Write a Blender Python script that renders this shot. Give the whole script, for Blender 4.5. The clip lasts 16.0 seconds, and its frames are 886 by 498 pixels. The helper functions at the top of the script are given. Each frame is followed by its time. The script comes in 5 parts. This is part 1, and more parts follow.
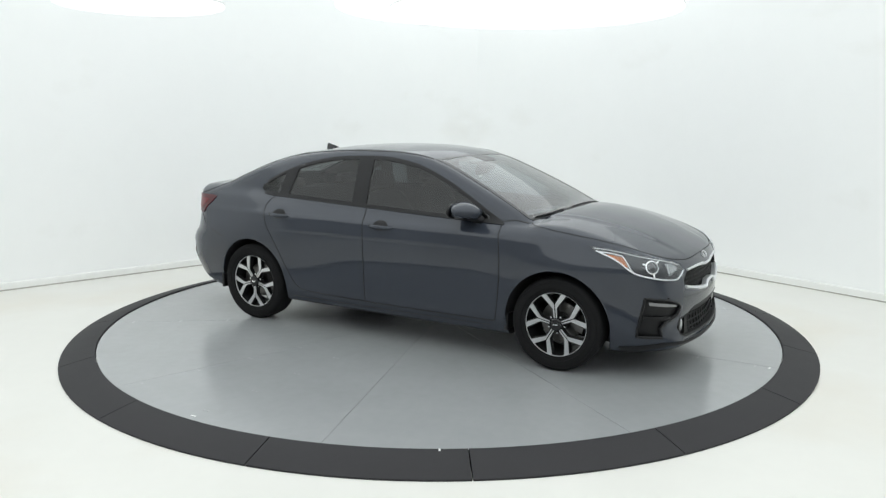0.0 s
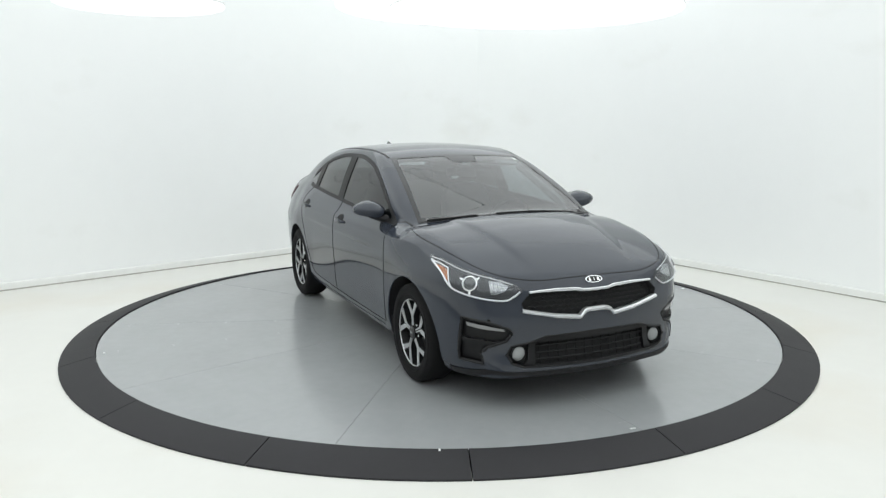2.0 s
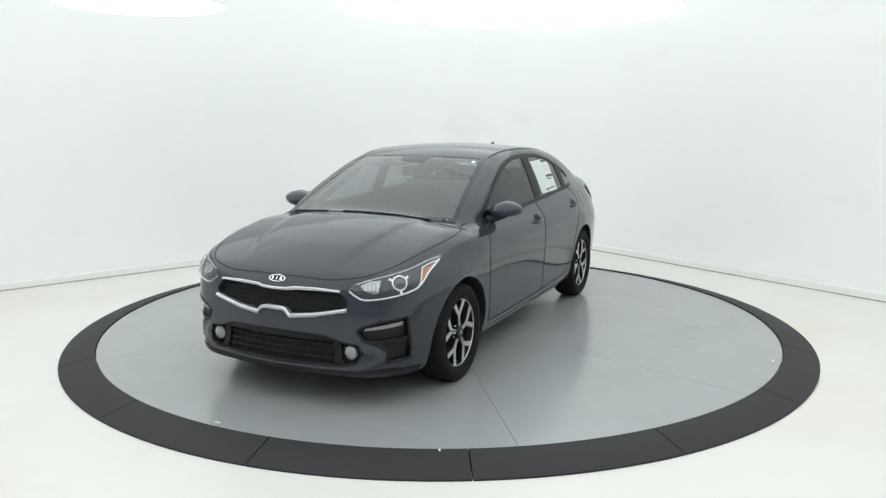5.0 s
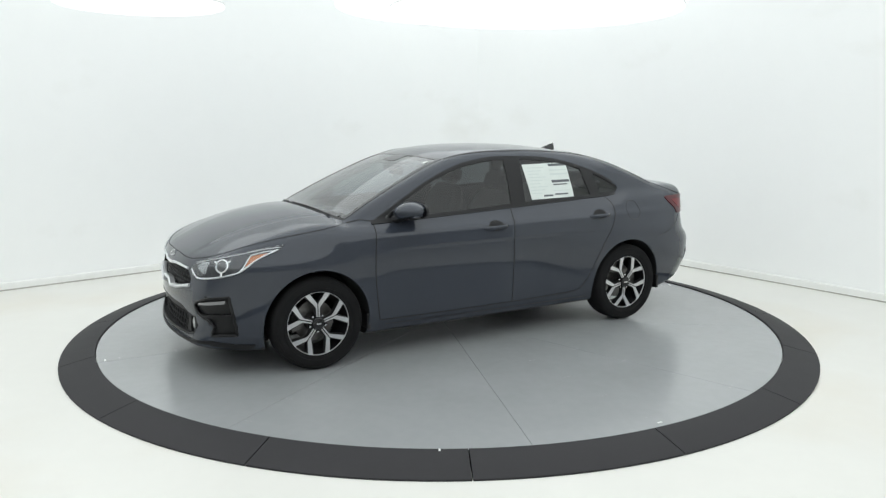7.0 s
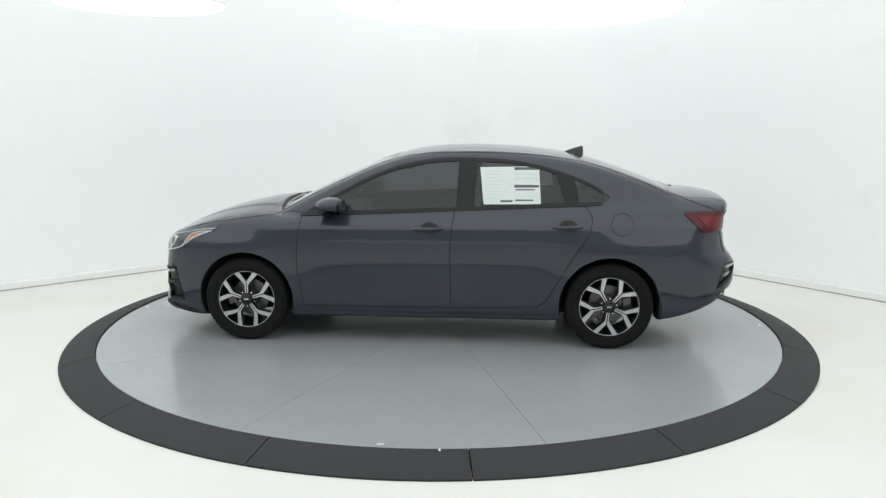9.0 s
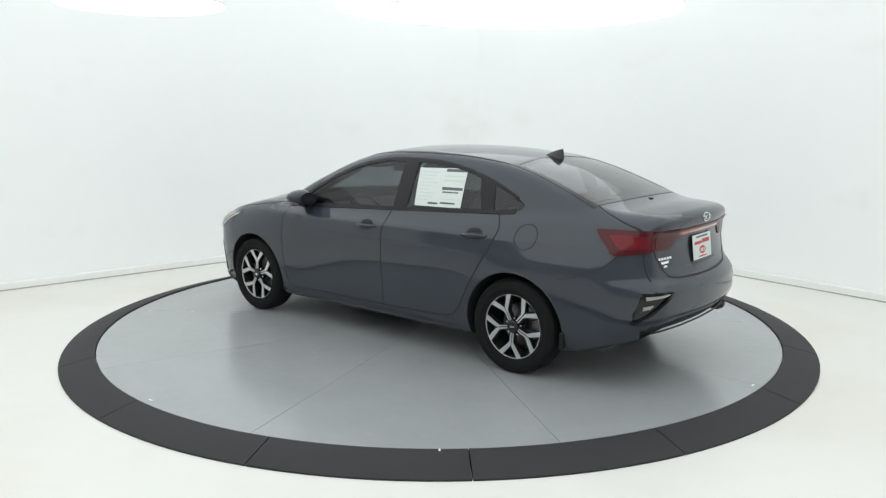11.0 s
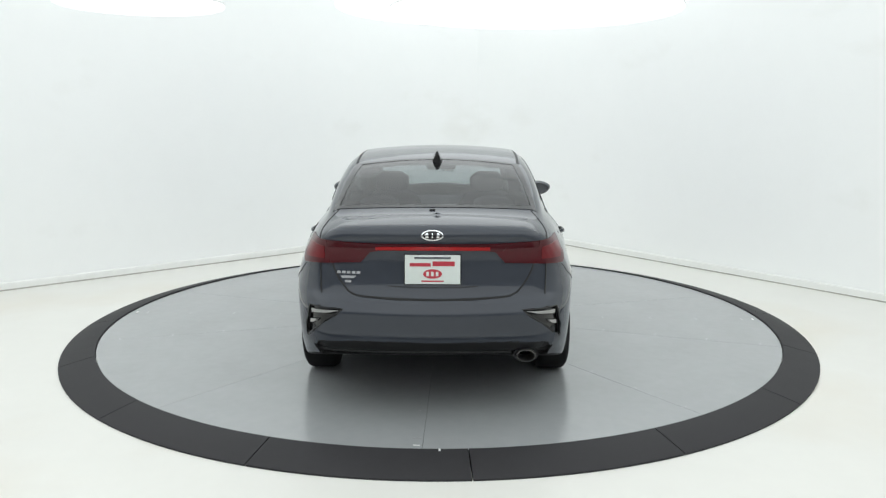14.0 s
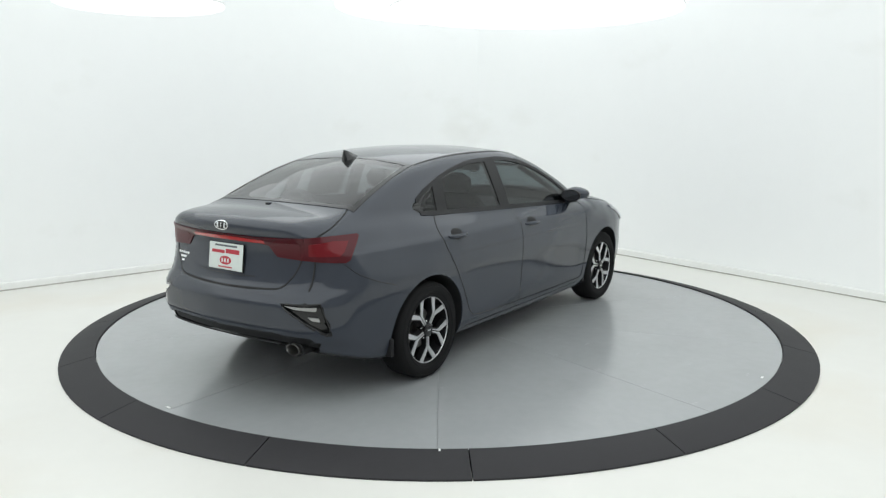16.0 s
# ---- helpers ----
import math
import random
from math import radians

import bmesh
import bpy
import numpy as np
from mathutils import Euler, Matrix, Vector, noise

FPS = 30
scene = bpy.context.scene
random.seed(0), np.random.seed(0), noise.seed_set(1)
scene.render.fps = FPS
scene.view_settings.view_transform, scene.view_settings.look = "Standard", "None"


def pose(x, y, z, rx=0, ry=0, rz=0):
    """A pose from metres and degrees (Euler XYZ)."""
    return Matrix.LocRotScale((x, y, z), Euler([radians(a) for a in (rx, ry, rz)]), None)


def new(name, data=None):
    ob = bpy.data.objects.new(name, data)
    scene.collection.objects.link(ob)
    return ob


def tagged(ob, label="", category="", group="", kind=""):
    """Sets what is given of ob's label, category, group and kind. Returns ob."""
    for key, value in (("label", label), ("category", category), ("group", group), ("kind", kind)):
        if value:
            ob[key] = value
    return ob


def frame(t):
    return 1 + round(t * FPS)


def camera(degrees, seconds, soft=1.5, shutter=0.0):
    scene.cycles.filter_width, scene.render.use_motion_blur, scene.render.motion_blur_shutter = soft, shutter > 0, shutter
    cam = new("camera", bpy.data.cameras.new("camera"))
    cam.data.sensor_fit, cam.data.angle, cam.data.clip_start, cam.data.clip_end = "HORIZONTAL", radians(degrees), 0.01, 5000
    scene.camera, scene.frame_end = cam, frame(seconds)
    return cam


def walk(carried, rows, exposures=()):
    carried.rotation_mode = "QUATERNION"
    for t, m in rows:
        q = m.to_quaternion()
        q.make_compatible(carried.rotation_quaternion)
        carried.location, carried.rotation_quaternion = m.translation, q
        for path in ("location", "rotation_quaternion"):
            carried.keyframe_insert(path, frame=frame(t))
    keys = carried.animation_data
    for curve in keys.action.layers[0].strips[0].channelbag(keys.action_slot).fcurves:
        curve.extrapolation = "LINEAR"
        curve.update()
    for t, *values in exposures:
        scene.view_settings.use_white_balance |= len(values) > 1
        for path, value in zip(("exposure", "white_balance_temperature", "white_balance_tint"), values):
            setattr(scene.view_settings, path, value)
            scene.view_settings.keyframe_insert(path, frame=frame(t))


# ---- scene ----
cam = camera(60.165, 16.0, soft=1.3)
EYE = (0.0, -6.345, 1.669)
PITCH, PAN, ROLL = 9.746, 0.24, 0.057
CAM_POSE = pose(*EYE) @ pose(0, 0, 0, 0, 0, -PAN) @ pose(0, 0, 0, 90 - PITCH, 0, 0) @ pose(0, 0, 0, 0, 0, ROLL)
walk(cam, [(0.0, CAM_POSE), (16.0, CAM_POSE)])

# the turntable turns clockwise at a steady pace
TURN_START, TURN_RATE = -30.57, -17.183
CAR_OFFSET = (0.040, -0.004)


def turn_at(t):
    return TURN_START + TURN_RATE * t


# ---- light ----
world = bpy.data.worlds.new("world")
scene.world = world
world.use_nodes = True
world.node_tree.nodes["Background"].inputs[0].default_value = (0.9, 0.95, 1.0, 1)
world.node_tree.nodes["Background"].inputs[1].default_value = 0.2
scene.view_settings.exposure = 0.0
LAMP_STRENGTH, CEILING_STRENGTH = 1.54, 1.29
LAMP_COLOUR = (0.945, 0.998, 1.006)


# ---- materials ----
def material(name, colour, rough=0.5, metal=0.0, **more):
    m = bpy.data.materials.new(name)
    m.use_nodes = True
    b = m.node_tree.nodes["Principled BSDF"]
    b.inputs["Base Color"].default_value = (*colour, 1)
    b.inputs["Roughness"].default_value = rough
    b.inputs["Metallic"].default_value = metal
    for k, v in more.items():
        b.inputs[k.replace("_", " ")].default_value = v
    return m


def vary(m, scale, amount, rough_amount=0.0, bump=0.0, bump_scale=200.0, detail=5.0, second=None):
    """Mottle the base colour at one or two scales, and the roughness and relief with it."""
    nt = m.node_tree
    N, L = nt.nodes, nt.links
    b = N["Principled BSDF"]
    base = tuple(b.inputs["Base Color"].default_value)
    tc = N.new("ShaderNodeTexCoord")

    def noise_node(s, d):
        n = N.new("ShaderNodeTexNoise")
        n.inputs["Scale"].default_value = s
        n.inputs["Detail"].default_value = d
        L.new(tc.outputs["Object"], n.inputs["Vector"])
        return n

    n = noise_node(scale, detail)
    fac = n.outputs["Fac"]
    if second:
        n2 = noise_node(second, 3.0)
        mixf = N.new("ShaderNodeMath")
        mixf.operation = "MULTIPLY_ADD"
        mixf.inputs[1].default_value = 0.35
        mixf.inputs[2].default_value = 0.0
        L.new(n2.outputs["Fac"], mixf.inputs[0])
        add = N.new("ShaderNodeMath")
        add.operation = "MULTIPLY_ADD"
        add.inputs[1].default_value = 0.65
        L.new(fac, add.inputs[0])
        L.new(mixf.outputs[0], add.inputs[2])
        fac = add.outputs[0]
    ramp = N.new("ShaderNodeValToRGB")
    ramp.color_ramp.elements[0].position, ramp.color_ramp.elements[1].position = 0.3, 0.7
    ramp.color_ramp.elements[0].color = tuple(c * (1 - amount) for c in base[:3]) + (1,)
    ramp.color_ramp.elements[1].color = tuple(min(1, c * (1 + amount)) for c in base[:3]) + (1,)
    L.new(fac, ramp.inputs[0])
    L.new(ramp.outputs[0], b.inputs["Base Color"])
    if rough_amount:
        r = b.inputs["Roughness"].default_value
        mr = N.new("ShaderNodeMapRange")
        mr.inputs["To Min"].default_value, mr.inputs["To Max"].default_value = r - rough_amount, r + rough_amount
        L.new(fac, mr.inputs["Value"])
        L.new(mr.outputs[0], b.inputs["Roughness"])
    if bump:
        nb = noise_node(bump_scale, 3.0)
        bm_ = N.new("ShaderNodeBump")
        bm_.inputs["Strength"].default_value = bump
        bm_.inputs["Distance"].default_value = 0.002
        L.new(nb.outputs["Fac"], bm_.inputs["Height"])
        L.new(bm_.outputs[0], b.inputs["Normal"])
    return m


def stain(m, scale, colour, low, high, stretch=(1, 1, 1)):
    """Lay soft irregular stains of a colour over what the base colour already shows."""
    nt = m.node_tree
    N, L = nt.nodes, nt.links
    b = N["Principled BSDF"]
    tc, mp, n, ramp, mix = (N.new("ShaderNode" + k) for k in ("TexCoord", "Mapping", "TexNoise", "ValToRGB", "Mix"))
    mp.inputs["Scale"].default_value = stretch
    n.inputs["Scale"].default_value, n.inputs["Detail"].default_value = scale, 6.0
    mix.data_type = "RGBA"
    ramp.color_ramp.elements[0].position, ramp.color_ramp.elements[1].position = low, high
    L.new(tc.outputs["Object"], mp.inputs[0])
    L.new(mp.outputs[0], n.inputs["Vector"])
    L.new(n.outputs["Fac"], ramp.inputs[0])
    L.new(ramp.outputs[0], mix.inputs[0])
    L.new(b.inputs["Base Color"].links[0].from_socket, mix.inputs[6])
    mix.inputs[7].default_value = (*colour, 1)
    L.new(mix.outputs[2], b.inputs["Base Color"])
    return m


M_WALL = vary(material("wall_paint", (0.935, 0.945, 0.94), 0.75), 0.9, 0.010, 0.05, 0.12, 60, second=6)
M_SKIRT = vary(material("skirting_paint", (0.84, 0.845, 0.82), 0.7), 2.5, 0.03, 0.05, 0.1, 50, second=18)
# shadow gap under the skirting, put into the colour of a thin strip
M_SHADE_LINE = vary(material("skirting_shade_line", (0.40, 0.39, 0.35), 0.8), 3.0, 0.25, second=20)
M_FLOOR = vary(material("floor_paint", (0.715, 0.708, 0.668), 0.42), 0.7, 0.03, 0.08, 0.08, 40, second=7)
stain(M_WALL, 0.9, (0.84, 0.84, 0.81), 0.63, 0.92, (1, 1, 1.6))
stain(M_FLOOR, 0.55, (0.66, 0.61, 0.52), 0.50, 0.85)
# grey for the unseen walls behind the camera, added to darken the car's reflections
M_UNSEEN_WALL = vary(material("unseen_dimming_wall", (0.36, 0.36, 0.365), 0.9), 3.0, 0.15)
M_CEIL = vary(material("luminous_stretch_ceiling", (0.30, 0.305, 0.305), 0.85, Emission_Color=(*LAMP_COLOUR, 1), Emission_Strength=CEILING_STRENGTH), 1.1, 0.02)
M_DISC = vary(material("grey_disc_paint", (0.315, 0.325, 0.332), 0.24, Coat_Weight=0.35, Coat_Roughness=0.14), 1.6, 0.05, 0.04, second=14)
M_RUBBER = vary(material("black_ring_rubber", (0.022, 0.0210, 0.0235), 0.65, Specular_IOR_Level=0.35), 5.0, 0.14, 0.08, 0.25, 120, second=40)
M_GAP = material("dark_joint_and_shade", (0.012, 0.012, 0.013), 0.8)
M_SEAM = material("grey_joint", (0.235, 0.24, 0.245), 0.6)
M_PAPERTAB = vary(material("worn_tab", (0.55, 0.56, 0.55), 0.6), 60, 0.15)
M_WHITE = vary(material("white_plastic", (0.8, 0.81, 0.8), 0.5), 8, 0.02)


def glow(name, colour, strength):
    m = bpy.data.materials.new(name)
    m.use_nodes = True
    nt = m.node_tree
    e = nt.nodes.new("ShaderNodeEmission")
    e.inputs[0].default_value, e.inputs[1].default_value = (*colour, 1), strength
    nt.links.new(e.outputs[0], nt.nodes["Material Output"].inputs[0])
    return m


M_LAMP = glow("lamp_diffuser", LAMP_COLOUR, LAMP_STRENGTH)


# ---- building helpers ----
def mesh_object(name, verts, faces, mat, parent=None, label="", smooth=True):
    me = bpy.data.meshes.new(name)
    me.from_pydata([tuple(map(float, v)) for v in verts], [], [tuple(map(int, f)) for f in faces])
    me.materials.append(mat)
    if smooth:
        me.polygons.foreach_set("use_smooth", [True] * len(me.polygons))
    me.update()
    ob = new(name, me)
    if parent:
        ob.parent = parent
    if label:
        ob["label"] = label
    return ob


def part(name, bm, mat, parent=None, label="", smooth=True):
    me = bpy.data.meshes.new(name)
    bmesh.ops.recalc_face_normals(bm, faces=bm.faces)
    bm.to_mesh(me)
    bm.free()
    me.materials.append(mat)
    if smooth:
        me.polygons.foreach_set("use_smooth", [True] * len(me.polygons))
        me.set_sharp_from_angle(angle=radians(38))
    ob = new(name, me)
    if parent:
        ob.parent = parent
    if label:
        ob["label"] = label
    return ob


def thing(name, label, category, group="", kind="", m=None):
    ob = new(name)
    ob.empty_display_size = 0.1
    if m is not None:
        ob.matrix_basis = m
    return tagged(ob, label, category, group, kind)


def add_lathe(bm, profile, m, steps=64, closed=False):
    """Turn a profile of (radius, height) about the local z axis of m."""
    rings = []
    for i in range(steps):
        a = 2 * math.pi * i / steps
        rings.append([bm.verts.new(m @ Vector((r * math.cos(a), r * math.sin(a), h))) for r, h in profile])
    n = len(profile)
    for i in range(steps):
        p, q = rings[i], rings[(i + 1) % steps]
        for j in range(n if closed else n - 1):
            bm.faces.new((p[j], q[j], q[(j + 1) % n], p[(j + 1) % n]))


def add_prism(bm, outline, m, depth, bevel=0.0):
    """A plate of the given (x, y) outline, from z = 0 up to depth in m's space, with an eased upper rim."""
    cx = sum(p[0] for p in outline) / len(outline)
    cy = sum(p[1] for p in outline) / len(outline)
    low = [bm.verts.new(m @ Vector((x, y, 0))) for x, y in outline]
    levels = [low]
    if bevel:
        levels.append([bm.verts.new(m @ Vector((x, y, depth - bevel))) for x, y in outline])
        span = max(math.hypot(x - cx, y - cy) for x, y in outline)
        k = 1 - bevel / span
        levels.append([bm.verts.new(m @ Vector((cx + (x - cx) * k, cy + (y - cy) * k, depth))) for x, y in outline])
    else:
        levels.append([bm.verts.new(m @ Vector((x, y, depth))) for x, y in outline])
    n = len(outline)
    for a, b in zip(levels, levels[1:]):
        for i in range(n):
            bm.faces.new((a[i], a[(i + 1) % n], b[(i + 1) % n], b[i]))
    bm.faces.new(levels[-1])
    bm.faces.new(low[::-1])


def add_box(bm, x0, x1, y0, y1, z0, z1, m=Matrix(), bevel=0.0):
    vs = [bm.verts.new(m @ Vector((x, y, z))) for z in (z0, z1) for y in (y0, y1) for x in (x0, x1)]
    fs = [bm.faces.new([vs[i] for i in f]) for f in ((0, 2, 3, 1), (4, 5, 7, 6), (0, 1, 5, 4), (2, 6, 7, 3), (0, 4, 6, 2), (1, 3, 7, 5))]
    if bevel:
        es = list({e for f in fs for e in f.edges})
        bmesh.ops.bevel(bm, geom=es, offset=bevel, segments=3, profile=0.6, affect="EDGES")


def add_tube(bm, pts, r, sides=8, closed=False):
    pts = [Vector(p) for p in pts]
    rings, n = [], len(pts)
    for i, p in enumerate(pts):
        a = pts[(i - 1) % n] if closed or i else p
        b = pts[(i + 1) % n] if closed or i < n - 1 else p
        d = (b - a).normalized()
        u = d.cross(Vector((0.13, 0.31, 0.94))).normalized()
        v = d.cross(u)
        rr = r[i] if isinstance(r, (list, tuple)) else r
        rings.append([bm.verts.new(p + rr * (math.cos(2 * math.pi * k / sides) * u + math.sin(2 * math.pi * k / sides) * v)) for k in range(sides)])
    for i in range(n if closed else n - 1):
        p, q = rings[i], rings[(i + 1) % n]
        for k in range(sides):
            bm.faces.new((p[k], p[(k + 1) % sides], q[(k + 1) % sides], q[k]))
    if not closed:
        bm.faces.new(rings[0][::-1])
        bm.faces.new(rings[-1])


def smooth_line(pts, steps=8, closed=False):
    """A Catmull-Rom curve through the points."""
    P = [np.array(p, float) for p in pts]
    n, out = len(P), []
    for i in range(n if closed else n - 1):
        a = P[(i - 1) % n] if closed or i else 2 * P[0] - P[1]
        b, c = P[i], P[(i + 1) % n]
        d = P[(i + 2) % n] if closed or i < n - 2 else 2 * P[-1] - P[-2]
        for k in range(steps):
            t = k / steps
            out.append(0.5 * (2 * b + (c - a) * t + (2 * a - 5 * b + 4 * c - d) * t * t + (3 * b - a - 3 * c + d) * t ** 3))
    if not closed:
        out.append(P[-1])
    return out


# ---- the studio ----
FLOOR_Z, CEIL_Z = -0.05, 3.25
CORNER = Vector((0.605, 5.47))
DIR_L, DIR_R = Vector((-0.758, -0.652)), Vector((0.603, -0.798))
ROOM = 12.0


def room_outline():
    """The studio's plan: a square room with coved corners, walked round once."""
    a = CORNER
    b, d = a + DIR_R * ROOM, a + DIR_L * ROOM
    c = b + DIR_L * ROOM
    out = []
    for p, q, r in ((d, a, b), (a, b, c), (b, c, d), (c, d, a)):
        rad = 1.3
        u, v = (p - q).normalized(), (r - q).normalized()
        s, e = q + u * rad, q + v * rad
        for k in range(13):
            t = k / 12
            out.append((1 - t) ** 2 * s + 2 * t * (1 - t) * q + t * t * e)
    return out


def build_room():
    plan = room_outline()
    n = len(plan)
    mid = sum(plan, Vector((0, 0))) / n
    bm = bmesh.new()
    f = bm.faces.new([bm.verts.new((p.x, p.y, FLOOR_Z)) for p in plan])
    bmesh.ops.extrude_face_region(bm, geom=[f])
    for v in list(bm.verts)[:n]:
        v.co.z -= 0.1
    tagged(part("floor", bm, M_FLOOR, smooth=False), "white painted studio floor with faint beige stains", "floor", kind="structure")

    bm = bmesh.new()
    f = bm.faces.new([bm.verts.new((p.x, p.y, CEIL_Z)) for p in plan])
    bmesh.ops.extrude_face_region(bm, geom=[f])
    for v in list(bm.verts)[:n]:
        v.co.z += 0.1
    tagged(part("ceiling", bm, M_CEIL, smooth=False), "evenly glowing white stretch ceiling", "ceiling", kind="structure")

    # four walls, each with half of its two coved corners
    for k, name in enumerate(("wall_east", "wall_south", "wall_west", "wall_north")):
        idx = [(13 * k + 6 + i) % n for i in range(14)]
        bm = bmesh.new()
        cols = []
        for i in idx:
            p = plan[i]
            o = p + (p - mid).normalized() * 0.15
            cols.append([bm.verts.new((q.x, q.y, z)) for q, z in ((p, FLOOR_Z), (p, CEIL_Z), (o, CEIL_Z), (o, FLOOR_Z))])
        for a, b in zip(cols, cols[1:]):
            for j in range(4):
                bm.faces.new((a[j], a[(j + 1) % 4], b[(j + 1) % 4], b[j]))
        bm.faces.new(cols[0])
        bm.faces.new(cols[-1][::-1])
        # the rear pair is out of view, added in grey to dim reflections
        rear = k in (1, 2)
        tagged(part(name, bm, M_UNSEEN_WALL if rear else M_WALL), "unseen grey wall added behind the camera to darken reflections" if rear else "smooth white studio wall with faint scuffs", "wall", kind="structure")
        # rounded skirting
        bm = bmesh.new()
        cols = []
        for i in idx:
            p = plan[i]
            w = (mid - p).normalized()
            prof = [(0.002, 0.0), (0.024, 0.0), (0.024, 0.064), (0.021, 0.075), (0.014, 0.081), (0.002, 0.083)]
            cols.append([bm.verts.new((p.x + w.x * d, p.y + w.y * d, FLOOR_Z + 0.001 + z)) for d, z in prof])
        for a, b in zip(cols, cols[1:]):
            for j in range(len(a) - 1):
                bm.faces.new((a[j], a[j + 1], b[j + 1], b[j]))
        tagged(part("baseboard", bm, M_SKIRT), "rounded white skirting along the studio wall", "baseboard", kind="structure")
        # dark strip standing in for the shadow line where the skirting meets the floor
        bm = bmesh.new()
        cols = []
        for i in idx:
            p = plan[i]
            w = (mid - p).normalized()
            cols.append([bm.verts.new((p.x + w.x * d, p.y + w.y * d, FLOOR_Z + 0.001 + z)) for d, z in ((0.0245, 0.0), (0.034, 0.0), (0.030, 0.008), (0.0245, 0.012))])
        for a, b in zip(cols, cols[1:]):
            for j in range(3):
                bm.faces.new((a[j], a[j + 1], b[j + 1], b[j]))
        tagged(part("trim", bm, M_SHADE_LINE), "thin dark strip standing in for the shadow line below the skirting", "trim", kind="structure")


LAMPS = [(0.94, 1.60, 2.70, 1.45), (0.50, 2.00, 2.80, 1.59), (-2.81, 1.14, 2.70, 0.76)]


def build_lamps():
    for x, y, z, r in LAMPS:
        lamp = thing("ceiling_light", "large round white glowing ceiling light panel", "ceiling light", "round ceiling light panels", m=pose(x, y, z))
        bm = bmesh.new()
        add_lathe(bm, [(r - 0.006, 0.022), (r, 0.022), (r, 0.04), (0.0, 0.045)], Matrix(), 96)
        part("frame", bm, M_WHITE, lamp, "slim white metal rim")
        bm = bmesh.new()
        add_lathe(bm, [(0.0, 0.0), (r - 0.02, 0.0), (r - 0.004, 0.006), (r, 0.0215), (0.0, 0.0215)], Matrix(), 96)
        part("diffuser", bm, M_LAMP, lamp, "glowing white diffuser")
        for k in range(3):
            a = 2 * math.pi * k / 3 + 0.5
            bm = bmesh.new()
            add_tube(bm, [(0.7 * r * math.cos(a), 0.7 * r * math.sin(a), 0.04), (0.7 * r * math.cos(a), 0.7 * r * math.sin(a), CEIL_Z - z)], 0.003, 6)
            part("hanging_wire", bm, M_WHITE, lamp)


RING_IN, RING_OUT = 2.690, 2.930
TABLE_Y = 0.006
SEAM0, SECTORS = -86.9, 16
PLATE_R, PLATE_SEAM, PLATE_N = 2.685, -0.8, 10


def build_turntable():
    """The fixed rubber ring ramp, and the grey disc that turns."""
    ring = thing("turntable_ring", "black rubber ramp ring in sixteen sections around the turntable", "ring ramp", m=pose(0, TABLE_Y, 0))
    span = 2 * math.pi / SECTORS
    prof = [(RING_IN, FLOOR_Z), (RING_IN, 0.007), (RING_IN + 0.004, 0.011), (RING_IN + 0.009, 0.011), (RING_OUT - 0.012, FLOOR_Z + 0.016), (RING_OUT, FLOOR_Z + 0.010), (RING_OUT, FLOOR_Z)]
    bm = bmesh.new()
    gap, steps = 0.0011, 10
    cols = []
    for i in range(steps + 1):
        a = gap + (span - 2 * gap) * i / steps
        cols.append([bm.verts.new((r * math.cos(a), r * math.sin(a), z)) for r, z in prof])
    for a, b in zip(cols, cols[1:]):
        for j in range(len(prof)):
            bm.faces.new((a[j], a[(j + 1) % len(prof)], b[(j + 1) % len(prof)], b[j]))
    bm.faces.new(cols[0])
    bm.faces.new(cols[-1][::-1])
    first = part("ring_section", bm, M_RUBBER, ring)
    first.matrix_basis = pose(0, 0, 0, 0, 0, SEAM0)
    for k in range(1, SECTORS):
        o = new("ring_section", first.data)
        o.parent = ring
        o.matrix_basis = pose(0, 0, 0, 0, 0, SEAM0 + 360 * k / SECTORS)
    # screw heads near the joints
    bm = bmesh.new()
    add_lathe(bm, [(0.0, 0.0035), (0.006, 0.003), (0.009, 0.0)], Matrix(), 10)
    screw = part("screw", bm, M_RUBBER, ring)
    spots = [(SEAM0 + 360 * k / SECTORS + d, RING_IN + 0.06, -0.0035) for k in range(SECTORS) for d in (3.4, 11.2, 19.1)]
    for i, (a, r, z) in enumerate(spots):
        o = screw if i == 0 else new("screw", screw.data)
        o.parent = ring
        o.matrix_basis = pose(r * math.cos(radians(a)), r * math.sin(radians(a)), z, 0, 8, a)
    # a white index mark on the ring's inner edge
    bm = bmesh.new()
    add_box(bm, -0.005, 0.005, -0.011, 0.011, 0, 0.002)
    o = part("index_mark", bm, M_WHITE, ring, "small white index mark")
    o.matrix_basis = pose(-0.001, -RING_IN - 0.017, 0.0105)

    base = thing("turntable", "grey painted round turntable disc with radial joints", "turntable")
    bm = bmesh.new()
    add_lathe(bm, [(0.0, FLOOR_Z), (PLATE_R - 0.02, FLOOR_Z), (PLATE_R - 0.02, -0.012), (0.0, -0.012)], Matrix(), 128)
    part("disc_base", bm, M_SEAM, base)
    span = 2 * math.pi / PLATE_N
    bm = bmesh.new()
    g = 0.0012
    inner = [bm.verts.new((g / math.sin(span / 2) * math.cos(span / 2), g, 0))]
    rim = []
    for i in range(25):
        a = span * i / 24
        rr = PLATE_R
        x, y = rr * math.cos(a), rr * math.sin(a)
        if i == 0:
            y += g
        if i == 24:
            x, y = x + g * math.sin(a), y - g * math.cos(a)
        rim.append(bm.verts.new((x, y, 0)))
    f = bm.faces.new(inner + rim)
    low = bmesh.ops.extrude_face_region(bm, geom=[f])
    for v in low["geom"]:
        if isinstance(v, bmesh.types.BMVert):
            v.co.z = -0.0115
    first = part("disc_sector", bm, M_DISC, base, smooth=False)
